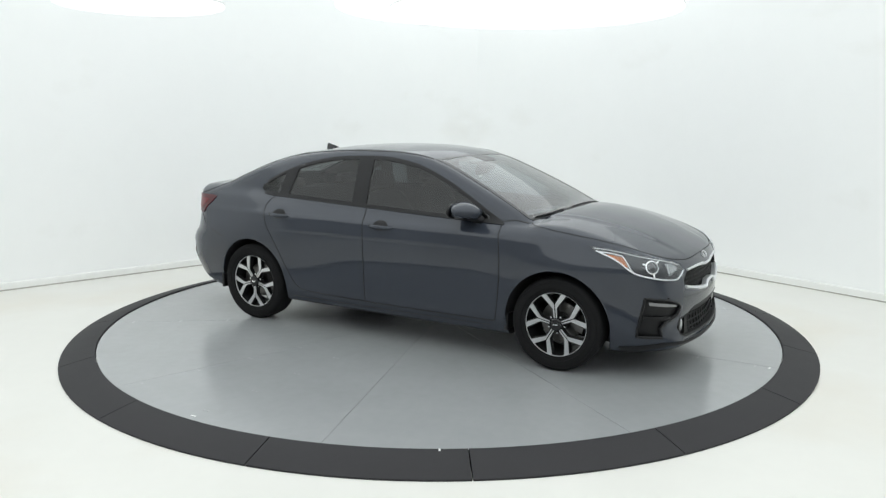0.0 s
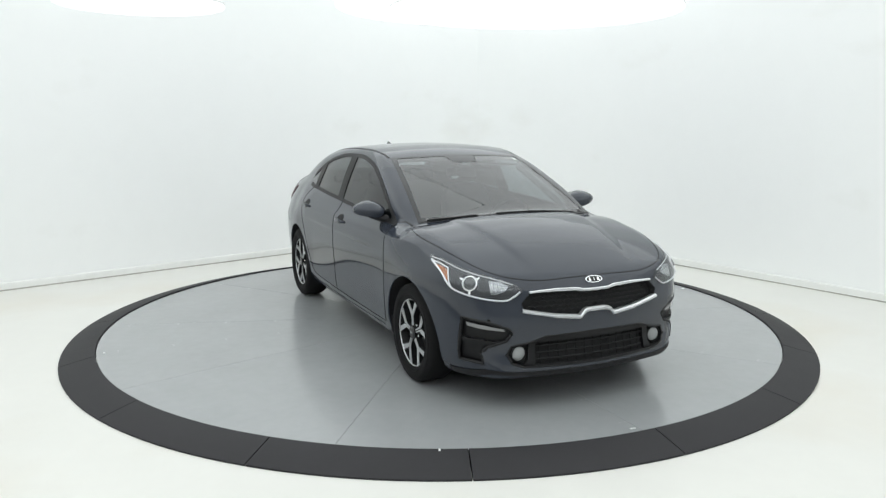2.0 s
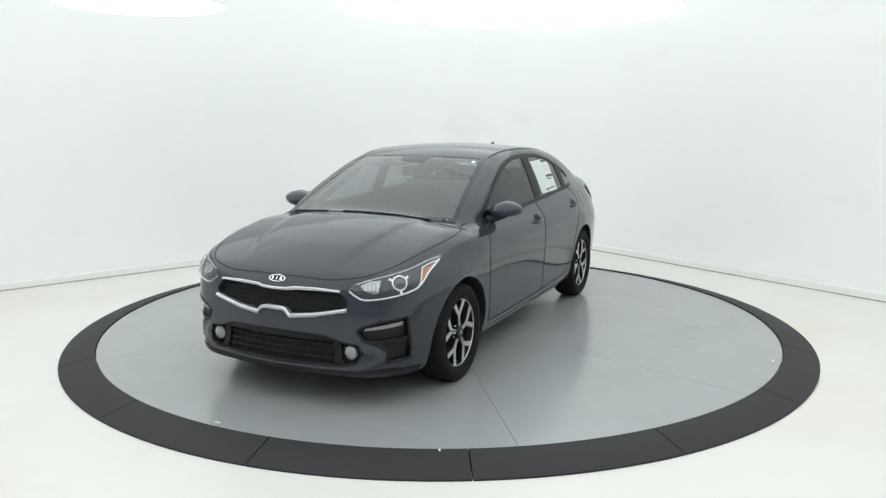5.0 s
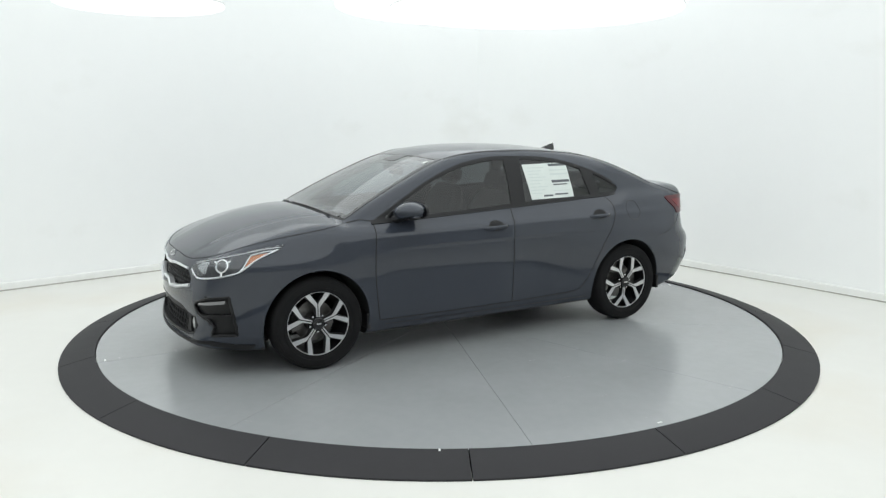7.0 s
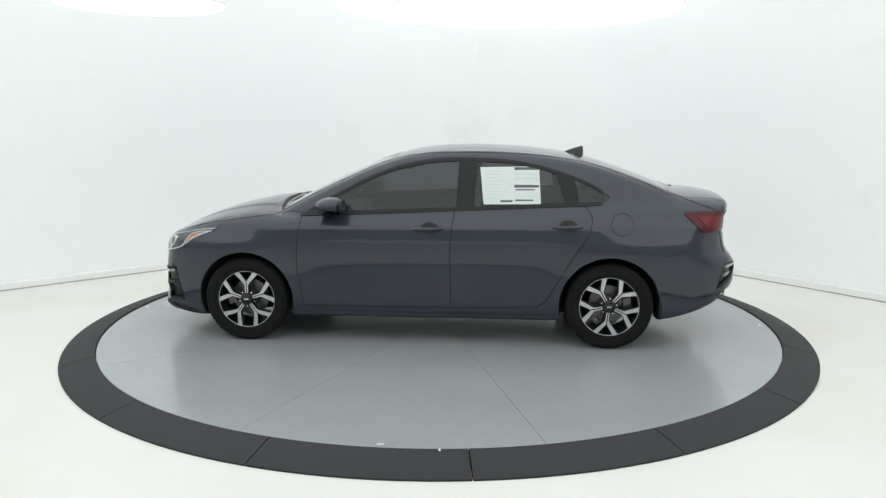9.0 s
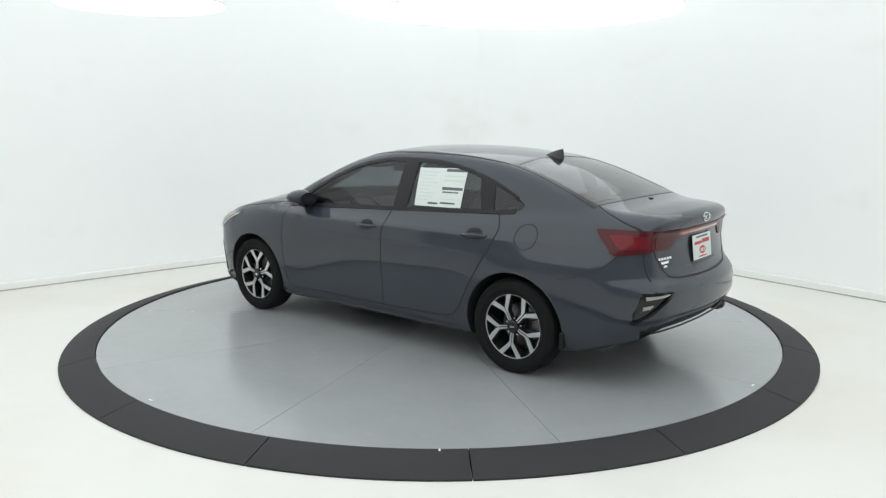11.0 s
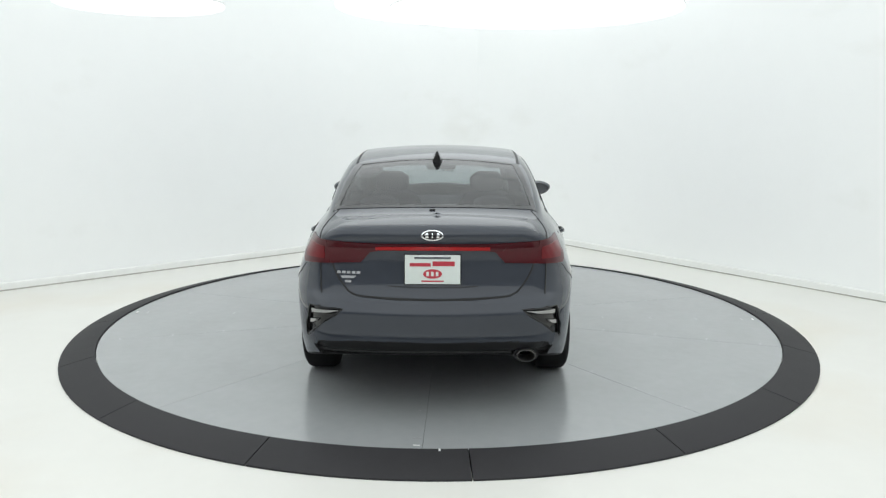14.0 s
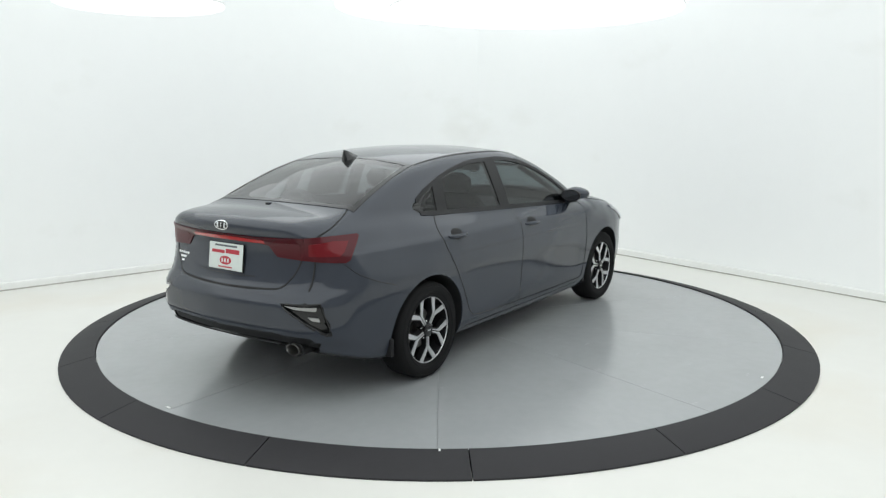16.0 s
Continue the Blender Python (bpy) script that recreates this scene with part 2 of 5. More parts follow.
    for k in range(PLATE_N):
        o = first if k == 0 else new("disc_sector", first.data)
        o.parent = base
        o.matrix_basis = pose(0, 0, 0, 0, 0, PLATE_SEAM + 360 * k / PLATE_N)
    # screw pairs along the hidden beams, and small pale tabs at the rim
    bm = bmesh.new()
    add_lathe(bm, [(0.0, 0.0012), (0.006, 0.0010), (0.0075, 0.0)], Matrix(), 8)
    dot = part("disc_screw", bm, M_SEAM, base)
    bm = bmesh.new()
    add_box(bm, -0.007, 0.007, -0.018, 0.018, 0.0002, 0.0018, Matrix(), 0.0008)
    tab = part("rim_tab", bm, M_PAPERTAB, base, "small pale tab at the disc rim")
    count = 0
    for k in range(4):
        a = 88.5 + 90 * k
        o = tab if k == 0 else new("rim_tab", tab.data)
        o.parent = base
        o.matrix_basis = pose(2.632 * math.cos(radians(a)), 2.632 * math.sin(radians(a)), 0, 0, 0, a + (3, -4, 2, -2)[k])
    for a in (88.5, 178.5, 268.5, 358.5, 107.0, 215.4, 36.0, 252.0):
        for r in (1.38, 1.78, 2.16, 2.54):
            for side in (-0.016, 0.016):
                o = dot if count == 0 else new("disc_screw", dot.data)
                o.parent = base
                ca, sa = math.cos(radians(a)), math.sin(radians(a))
                o.matrix_basis = pose(r * ca - side * sa, r * sa + side * ca, 0.0001)
                count += 1
    return base


build_room()
build_lamps()
turntable = build_turntable()

# ---- the car's surface ----
def curve(*pts):
    """A smooth monotone curve through (position, value) pairs, as a function."""
    pts = sorted(pts)
    X, Y = np.array([p[0] for p in pts], float), np.array([p[1] for p in pts], float)
    h, d = np.diff(X), np.diff(Y) / np.diff(X)
    m = np.zeros(len(X))
    m[0], m[-1] = d[0], d[-1]
    for i in range(1, len(X) - 1):
        if d[i - 1] * d[i] > 0:
            w1, w2 = 2 * h[i] + h[i - 1], h[i] + 2 * h[i - 1]
            m[i] = (w1 + w2) / (w1 / d[i - 1] + w2 / d[i])
    s = np.linspace(X[0], X[-1], 900)
    k = np.clip(np.searchsorted(X, s) - 1, 0, len(X) - 2)
    t = (s - X[k]) / h[k]
    v = (2 * t ** 3 - 3 * t ** 2 + 1) * Y[k] + (t ** 3 - 2 * t ** 2 + t) * h[k] * m[k] + (3 * t ** 2 - 2 * t ** 3) * Y[k + 1] + (t ** 3 - t ** 2) * h[k] * m[k + 1]
    return lambda q: np.interp(q, s, v)


WHEEL_X, WHEEL_Z, WHEEL_R, ARCH_R = 1.35, 0.316, 0.316, 0.368

# lower body: half width, side section, top line, nose and tail lines, underside
half_width = curve((-2.45, .57), (-2.25, .705), (-2.1, .767), (-1.9, .818), (-1.6, .862), (-1.3, .881), (-.8, .880), (0, .882), (.9, .879), (1.35, .884), (1.6, .864), (1.8, .823), (2.0, .735), (2.25, .53))
side_in = curve((.10, .13), (.17, .085), (.24, .05), (.30, .030), (.42, .012), (.55, .003), (.65, 0), (.75, .002), (.82, .007), (.865, .013), (.888, .018), (.905, .026), (.93, .042), (.98, .070), (1.03, .10), (1.1, .155), (1.2, .25), (1.5, .6))
top_line = curve((-2.4, 1.045), (-2.3, 1.074), (-2.22, 1.092), (-2.05, 1.115), (-1.85, 1.125), (-1.5, 1.13), (-1.2, 1.10), (0, 1.03), (1.0, 1.012), (1.1, 1.006), (1.2, 1.014), (1.3, 1.010), (1.5, .979), (1.73, .918), (1.95, .832), (2.06, .775), (2.13, .725), (2.3, .58))
nose_line = curve((.1, 2.08), (.17, 2.14), (.21, 2.168), (.27, 2.165), (.36, 2.15), (.46, 2.155), (.55, 2.15), (.63, 2.138), (.70, 2.128), (.80, 2.11), (1.2, 2.0))
tail_line = curve((.1, -2.16), (.25, -2.22), (.34, -2.27), (.42, -2.325), (.50, -2.352), (.60, -2.352), (.66, -2.325), (.71, -2.285), (.78, -2.262), (.90, -2.246), (.95, -2.248), (1.0, -2.275), (1.06, -2.292), (1.12, -2.29), (1.3, -2.2))
under = curve((-2.4, .362), (-2.2, .338), (-2.0, .278), (-1.75, .215), (-1.3, .195), (0, .19), (1.3, .185), (1.75, .165), (1.95, .18), (2.2, .20))
# cabin: roof line and side lean
roof_line = curve((-2.3, .90), (-2.0, 1.08), (-1.8, 1.163), (-1.56, 1.256), (-1.32, 1.338), (-1.08, 1.396), (-.84, 1.430), (-.61, 1.449), (-.37, 1.457), (-.14, 1.453), (.1, 1.429), (.33, 1.370), (.61, 1.258), (.79, 1.177), (1.05, 1.048), (1.3, .912), (1.6, .73))
cabin_in = curve((-2.2, .19), (-1.9, .125), (-1.5, .060), (-1.1, .018), (-.6, 0), (.3, 0), (.7, .012), (1.0, .05), (1.3, .10))
flank = curve((-1.0, 0), (-.8, 1), (.7, 1), (.95, 0))


def smax(a, b, k):
    h = np.clip(k - np.abs(a - b), 0, None) / k
    return np.maximum(a, b) + h * h * k * 0.25


def smin(a, b, k):
    return -smax(-a, -b, k)


def body_f(x, y, z):
    """Below zero inside the closed outer skin of the car."""
    a = np.abs(y)
    scoop = 0.006 * np.where((x > -1) & (x < .95), flank(np.clip(x, -1, .95)), 0) * np.exp(-((z - 0.50) / 0.14) ** 2)
    ends = np.clip((x - 1.0) / .55, 0, 1) + np.clip((-1.0 - x) / .6, 0, 1)
    lift = np.clip((z - .70) / .20, 0, 1)
    taper = np.where(x > 0, 0.052, 0.032) * ends * ends * (3 - 2 * ends) * lift * lift * (3 - 2 * lift)
    side = a - (half_width(x) - side_in(z) - scoop - taper)
    over = np.clip(a - .5, 0, None)
    ridge = 0.009 * np.clip((x - 1.0) / .2, 0, 1) * np.clip((2.1 - x) / .3, 0, 1) / (1 + np.exp(np.clip((a - .50 + .17 * (x - 1.1)) / .014, -30, 30)))
    top = (z - (top_line(x) - 0.085 * a * a - 0.02 * np.clip(a - .45, 0, None) + ridge)) * 0.95
    front = (x - (nose_line(z) - 0.23 * a * a - 0.55 * over * over))
    rear = ((tail_line(z) + 0.2 * a * a + 2.6 * np.clip(a - .55, 0, None) ** 2) - x) * 0.9
    low = smax(side, top, 0.09)
    low = smax(low, front, 0.065)
    low = smax(low, rear, 0.07)
    low = smax(low, under(x) - z, 0.03)
    lean = 0.765 - cabin_in(x) - 0.35 * (z - 1.04) - 0.22 * (z - 1.04) * np.abs(z - 1.04)
    cab = smax(a - lean, (z - (roof_line(x) - 0.105 * a * a)) * 0.9, 0.07)
    cab = smax(cab, 0.8 - z, 0.02)
    cab = np.maximum(cab, np.maximum(-2.0 - x, x - 1.25))
    return smin(low, cab, 0.035)


def find(origin, way, reach=1.6, steps=160):
    """Where rays from outside first meet the outer skin."""
    o, d = np.asarray(origin, float), np.asarray(way, float)
    d = np.broadcast_to(d / np.linalg.norm(d, axis=-1, keepdims=True), o.shape)
    t = np.zeros(len(o))
    done = np.zeros(len(o), bool)
    step = reach / steps
    for _ in range(steps):
        p = o + d * t[:, None]
        inside = body_f(p[:, 0], p[:, 1], p[:, 2]) < 0
        done |= inside
        t = np.where(done, t, t + step)
    lo, hi = t - step, t
    for _ in range(18):
        m = (lo + hi) / 2
        p = o + d * m[:, None]
        inside = body_f(p[:, 0], p[:, 1], p[:, 2]) < 0
        hi, lo = np.where(inside, m, hi), np.where(inside, lo, m)
    return o + d * hi[:, None]


def skin_normal(p):
    e = 0.002
    g = np.stack([body_f(p[:, 0] + dx, p[:, 1] + dy, p[:, 2] + dz) - body_f(p[:, 0] - dx, p[:, 1] - dy, p[:, 2] - dz)
                  for dx, dy, dz in ((e, 0, 0), (0, e, 0), (0, 0, e))], 1)
    return g / np.maximum(np.linalg.norm(g, axis=1, keepdims=True), 1e-9)


def on_skin(pts, view, side=1):
    """Lay flat (u, v) points on the skin, seen from the side (x, z), front or rear (y, z), above (x, y), or a slanted corner (u, z)."""
    u, v = np.array([p[0] for p in pts], float), np.array([p[1] for p in pts], float)
    n = np.ones(len(u))
    if view == "side":
        return find(np.stack([u, 1.1 * side * n, v], 1), (0, -side, 0))
    if view == "front":
        return find(np.stack([2.6 * n, u * side, v], 1), (-1, 0, 0))
    if view == "rear":
        return find(np.stack([-2.7 * n, u * side, v], 1), (1, 0, 0))
    if view == "top":
        return find(np.stack([u, v * side, 1.7 * n], 1), (0, 0, -1))
    ang = radians(view)
    c, s = math.cos(ang), math.sin(ang)
    # view: the bearing of the outside eye from the nose, towards the flank; u runs square to it
    o = np.stack([2.2 * c + u * s, side * (2.2 * s - u * c), v], 1)
    return find(o, (-c, -side * s, 0), 3.0, 300)


def polygon_d(poly, u, v):
    """Signed distance to a closed outline, below zero inside."""
    P = np.array(poly, float)
    d = np.full(np.broadcast(u, v).shape, 1e9)
    inside = np.zeros(d.shape, bool)
    for (ax, ay), (bx, by) in zip(P, np.roll(P, -1, 0)):
        ex, ey = bx - ax, by - ay
        wx, wy = u - ax, v - ay
        t = np.clip((wx * ex + wy * ey) / max(ex * ex + ey * ey, 1e-12), 0, 1)
        d = np.minimum(d, (wx - ex * t) ** 2 + (wy - ey * t) ** 2)
        cond = (ay > v) != (by > v)
        xi = ax + (v - ay) / (by - ay if abs(by - ay) > 1e-12 else 1e-12) * ex
        inside ^= cond & (u < xi)
    return np.where(inside, -np.sqrt(d), np.sqrt(d))


# window outlines: the whole side glass, its three panes, windscreen and rear screen
belt = curve((-1.42, 1.120), (-1.37, 1.093), (-1.325, 1.060), (-1.27, 1.043), (-.93, 1.028), (-.11, .991), (.31, .973), (.93, .946))
pane_top = curve((-1.42, 1.06), (-1.36, 1.108), (-1.21, 1.194), (-1.0, 1.276), (-.78, 1.334), (-.53, 1.369), (-.19, 1.376), (.1, 1.342), (.39, 1.248), (.64, 1.124), (.88, .985), (.95, .945))


def strip_outline(x0, x1, inset, lean0=0.0, lean1=0.0):
    """A side pane between belt and roof rail, from x0 (front) back to x1, its upright edges leaning."""
    xs = np.linspace(x0, x1, 22)
    lo = [(x, belt(x) + inset) for x in xs if pane_top(x) - belt(x) > 2 * inset]
    up = [(x + lean0 + (lean1 - lean0) * (x0 - x) / (x0 - x1), 0) for x, _ in lo]
    up = [(x, pane_top(x) - inset) for x, _ in up if pane_top(x) - belt(x) > 2 * inset]
    return lo + up[::-1]


DLO = strip_outline(.93, -1.40, 0.0)
PANE_F = strip_outline(.83, -.235, .022, 0, -.012)
PANE_R = strip_outline(-.355, -1.022, .022, -.02, .055)
PANE_Q = strip_outline(-1.115, -1.335, .022, .03, 0)


def screen_outline(x_top, y_top, x_low, y_low, bow_top, bow_low, inset=0.0):
    sgn = 1 if x_low > x_top else -1
    xt, xl = x_top + sgn * inset, x_low - sgn * inset
    yt, yl = y_top - inset, y_low - inset
    up = [(xt + sgn * bow_top * (1 - (y / yt) ** 2), y) for y in np.linspace(-yt, yt, 15)]
    lo = [(xl + sgn * bow_low * (1 - (y / yl) ** 2), y) for y in np.linspace(yl, -yl, 15)]
    return up + lo


WIND_OUT = screen_outline(.25, .545, 1.085, .680, .035, .075)
WIND_IN = screen_outline(.25, .545, 1.085, .680, .035, .075, .03)
REAR_OUT = screen_outline(-1.13, .545, -1.80, .615, -.03, .06)
REAR_IN = screen_outline(-1.13, .545, -1.80, .615, -.03, .06, .03)


def shell_f(x, y, z):
    """The car's shell: outer skin less the wheel wells, the cabin's hollow and the window openings."""
    a = np.abs(y)
    f = body_f(x, y, z)
    hollow = np.maximum(np.maximum(f + 0.035, 0.36 - z), np.maximum(x - 1.09, -1.78 - x))
    hollow = np.maximum(hollow, np.where(x > .62, .80 - z, -1) + 0 * f)
    for wx in (WHEEL_X, -WHEEL_X):
        hollow = np.maximum(hollow, -np.maximum(np.hypot(x - wx, z - WHEEL_Z) - ARCH_R - .03, 0.53 - a))
    out = np.maximum(f, -hollow)
    for wx in (WHEEL_X, -WHEEL_X):
        well = np.maximum(np.hypot(x - wx, z - WHEEL_Z) - ARCH_R, 0.56 - a)
        out = np.maximum(out, -well)
    return out


def cut_f(x, y, z):
    """The shell with its window openings, for points or a grid."""
    a = np.abs(y)
    out = shell_f(x, y, z)
    side = np.minimum(np.minimum(polygon_d(PANE_F, x, z), polygon_d(PANE_R, x, z)), polygon_d(PANE_Q, x, z))
    out = np.maximum(out, -np.maximum(side, 0.42 - a))
    scr = np.minimum(polygon_d(WIND_IN, x, y), polygon_d(REAR_IN, x, y))
    return np.maximum(out, -np.maximum(scr, np.where(x > 0, 0.93, 1.02) - z))


# openings of the nose and tail, as half outlines mirrored about the middle
GRILLE = [(0, .684), (.085, .682), (.13, .691), (.27, .694), (.41, .686), (.475, .632), (.46, .590), (.27, .553), (.115, .533), (.085, .566), (0, .577)]
INTAKE = [(0, .440), (.34, .432), (.43, .402), (.54, .385), (.56, .335), (.54, .285), (.47, .262), (0, .254)]
FRONT_POCKET = [(.640, .548), (.80, .527), (.909, .490), (.932, .466), (.90, .418), (.80, .385), (.755, .345), (.775, .285), (.62, .286), (.613, .341)]
REAR_POCKET = [(-.868, .632), (-1.10, .630), (-1.065, .595), (-.94, .512), (-.838, .445), (-.812, .458)]
VALANCE = [(0, .452), (.44, .447), (.63, .430), (.675, .385), (.64, .335), (.44, .335), (0, .335)]
CORNER_F, CORNER_R = 40, 140


def mirrored(half):
    return half + [(-u, v) for u, v in half[::-1] if u > 1e-6]


def recessed_f(x, y, z):
    """The cut shell with the grille, intake, lamp pockets and valance sunk in."""
    out = cut_f(x, y, z)
    a = np.abs(y)
    for lo, hi, polys in ((1.55, 9, ((GRILLE, None, .05), (INTAKE, None, .055), (FRONT_POCKET, CORNER_F, .035))),
                          (-9, -1.85, ((REAR_POCKET, CORNER_R, .03), (VALANCE, None, .03)))):
        sel = np.nonzero((x.ravel() > lo) & (x.ravel() < hi))[0]
        xs = x[sel]
        f = body_f(xs, y, z)
        blk = out[sel]
        for poly, view, depth in polys:
            if view is None:
                d = polygon_d(mirrored(poly), y, z)
            else:
                d = polygon_d(poly, xs * math.sin(radians(view)) - a * math.cos(radians(view)), z + 0 * xs)
            blk = np.maximum(blk, -np.maximum(d, -(f + depth)))
        out[sel] = blk
    return out


def surface_net(f, lo, hi, h):
    """Mesh the zero surface of f: one vertex a cell, then drawn onto the surface."""
    ax = [np.arange(a, b + h, h) for a, b in zip(lo, hi)]
    V = f(ax[0][:, None, None], ax[1][None, :, None], ax[2][None, None, :]).astype(np.float32)
    S = V < 0
    n = [len(a) - 1 for a in ax]
    sl = lambda o: tuple(slice(k, k + m) for k, m in zip(o, n))
    corners = [(i, j, k) for i in (0, 1) for j in (0, 1) for k in (0, 1)]
    total = sum(S[sl(c)].astype(np.int8) for c in corners)
    act = (total > 0) & (total < 8)
    I = np.argwhere(act)
    acc, num = np.zeros((len(I), 3)), np.zeros(len(I))
    for c in corners:
        for d in range(3):
            if c[d]:
                continue
            e = list(c)
            e[d] = 1
            va = V[I[:, 0] + c[0], I[:, 1] + c[1], I[:, 2] + c[2]]
            vb = V[I[:, 0] + e[0], I[:, 1] + e[1], I[:, 2] + e[2]]
            x = (va < 0) != (vb < 0)
            t = np.where(x, va / np.where(x, va - vb, 1), 0)
            q = np.tile(np.array(c, float), (len(I), 1))
            q[:, d] += t
            acc += q * x[:, None]
            num += x
    P = (acc / num[:, None] + I) * h + np.array([a[0] for a in ax])
    ids = np.full(n, -1, np.int64)
    ids[act] = np.arange(len(I))
    quads = []
    for d in range(3):
        b, c = (d + 1) % 3, (d + 2) % 3
        lo_s, hi_s = [slice(1, -1)] * 3, [slice(1, -1)] * 3
        lo_s[d], hi_s[d] = slice(0, -1), slice(1, None)
        s0, s1 = S[tuple(lo_s)], S[tuple(hi_s)]
        E = np.argwhere(s0 != s1)
        flip = s1[tuple(E.T)]
        off = np.ones(3, int)
        off[d] = 0
        E = E + off

        def cell(db, dc):
            q = E.copy()
            q[:, b] += db
            q[:, c] += dc
            return ids[tuple(q.T)]

        Q = np.stack([cell(-1, -1), cell(0, -1), cell(0, 0), cell(-1, 0)], 1)
        Q[flip] = Q[flip][:, ::-1]
        quads.append(Q)
    Q = np.concatenate(quads)
    Q = Q[(Q >= 0).all(1)]
    return P, Q


H = 0.0135
body_p, body_q = surface_net(recessed_f, (-2.46, -0.945, 0.12), (2.30, 0.945, 1.50), H)
# draw the vertices that lie on the outer skin exactly onto it
fv = body_f(body_p[:, 0], body_p[:, 1], body_p[:, 2])
sv = shell_f(body_p[:, 0], body_p[:, 1], body_p[:, 2])
near = np.abs(fv) < 0.6 * H
for _ in range(3):
    q = body_p[near]
    g = skin_normal(q)
    body_p[near] = q - g * body_f(q[:, 0], q[:, 1], q[:, 2])[:, None]

# crisp wheel arch edges
rim_v = near & (np.abs(body_p[:, 1]) > 0.57)
for wx in (WHEEL_X, -WHEEL_X):
    r = np.hypot(body_p[:, 0] - wx, body_p[:, 2] - WHEEL_Z)
    m = rim_v & (r < ARCH_R + 0.55 * H)
    k = ARCH_R / r[m]
    body_p[m, 0] = wx + (body_p[m, 0] - wx) * k
    body_p[m, 2] = WHEEL_Z + (body_p[m, 2] - WHEEL_Z) * k
body_n = skin_normal(body_p)


# ---- car materials ----
M_PAINT = material("car_paint", (0.0350, 0.0405, 0.0530), 0.5, 0.0, Coat_Weight=1.0, Coat_Roughness=0.075, Specular_IOR_Level=0.0)
vary(M_PAINT, 900, 0.10, 0.03, detail=1.0, second=2.0)
M_BLACK = vary(material("black_plastic", (0.008, 0.008, 0.009), 0.5, Specular_IOR_Level=0.35), 40, 0.15, 0.06)
M_GLOSS = material("gloss_black", (0.008, 0.008, 0.009), 0.12)
M_LINING = vary(material("dark_lining", (0.009, 0.009, 0.010), 0.9), 30, 0.15)
M_CABIN = vary(material("cabin_cloth", (0.055, 0.055, 0.057), 0.85), 9, 0.12)
M_HEADLINER = vary(material("headliner_cloth", (0.085, 0.085, 0.085), 0.9), 60, 0.06)
M_SATINCHROME = material("satin_chrome", (0.78, 0.79, 0.80), 0.32, 0.8)
M_CHROME = material("chrome", (0.86, 0.87, 0.88), 0.12, 1.0)
M_SATIN = vary(material("machined_alloy", (0.62, 0.63, 0.64), 0.3, 0.85), 50, 0.05, 0.05)
M_DARKALLOY = vary(material("black_alloy", (0.010, 0.010, 0.011), 0.4, Specular_IOR_Level=0.3), 30, 0.1)
M_STEEL = vary(material("brake_steel", (0.16, 0.155, 0.15), 0.35, 0.9), 60, 0.12, 0.08)
M_TYRE = vary(material("tyre_rubber", (0.008, 0.008, 0.0085), 0.85, Specular_IOR_Level=0.25), 18, 0.18, 0.08, second=60)
M_RED = material("red_lamp", (0.135, 0.006, 0.010), 0.3, Coat_Weight=0.45, Coat_Roughness=0.06, Specular_IOR_Level=0.1)
M_RED_DARK = material("dark_red_lamp", (0.070, 0.006, 0.010), 0.3, Coat_Weight=0.45, Coat_Roughness=0.06, Specular_IOR_Level=0.1)
M_RED_LIT = material("bright_red_lamp", (0.45, 0.02, 0.02), 0.2, Coat_Weight=1.0)
M_AMBER = material("amber_reflector", (0.42, 0.14, 0.045), 0.25, Coat_Weight=0.6)
M_LENS = material("lamp_reflector", (0.80, 0.81, 0.82), 0.28, 0.85)
M_BOWL = material("lamp_bowl", (0.36, 0.37, 0.38), 0.22, 0.9)
M_FACET = material("lamp_facet", (0.48, 0.49, 0.50), 0.3, 0.9)
M_LAMPDARK = material("lamp_bezel", (0.055, 0.057, 0.062), 0.3, 0.5)
M_PROJECTOR = material("projector_glass", (0.09, 0.095, 0.10), 0.12, 0.3, Coat_Weight=1.0)
M_REVERSE = material("clear_rear_lens", (0.30, 0.30, 0.29), 0.2, Coat_Weight=1.0)
# dark tint stands in for the dark car side the glass would reflect
M_MIRROR = material("mirror_glass", (0.22, 0.23, 0.25), 0.04, 1.0)
M_DRL = material("daytime_lens", (0.20, 0.20, 0.205), 0.2, Coat_Weight=1.0)
M_CLEARWHITE = material("frosted_lens", (0.30, 0.31, 0.31), 0.25, Coat_Weight=1.0)
M_PAPER = vary(material("paper", (0.66, 0.71, 0.68), 0.6), 30, 0.02)
M_INK = material("grey_print", (0.10, 0.11, 0.12), 0.6)
M_INKLIGHT = material("pale_print", (0.58, 0.64, 0.62), 0.6)
M_REDINK = material("red_print", (0.45, 0.03, 0.05), 0.5)


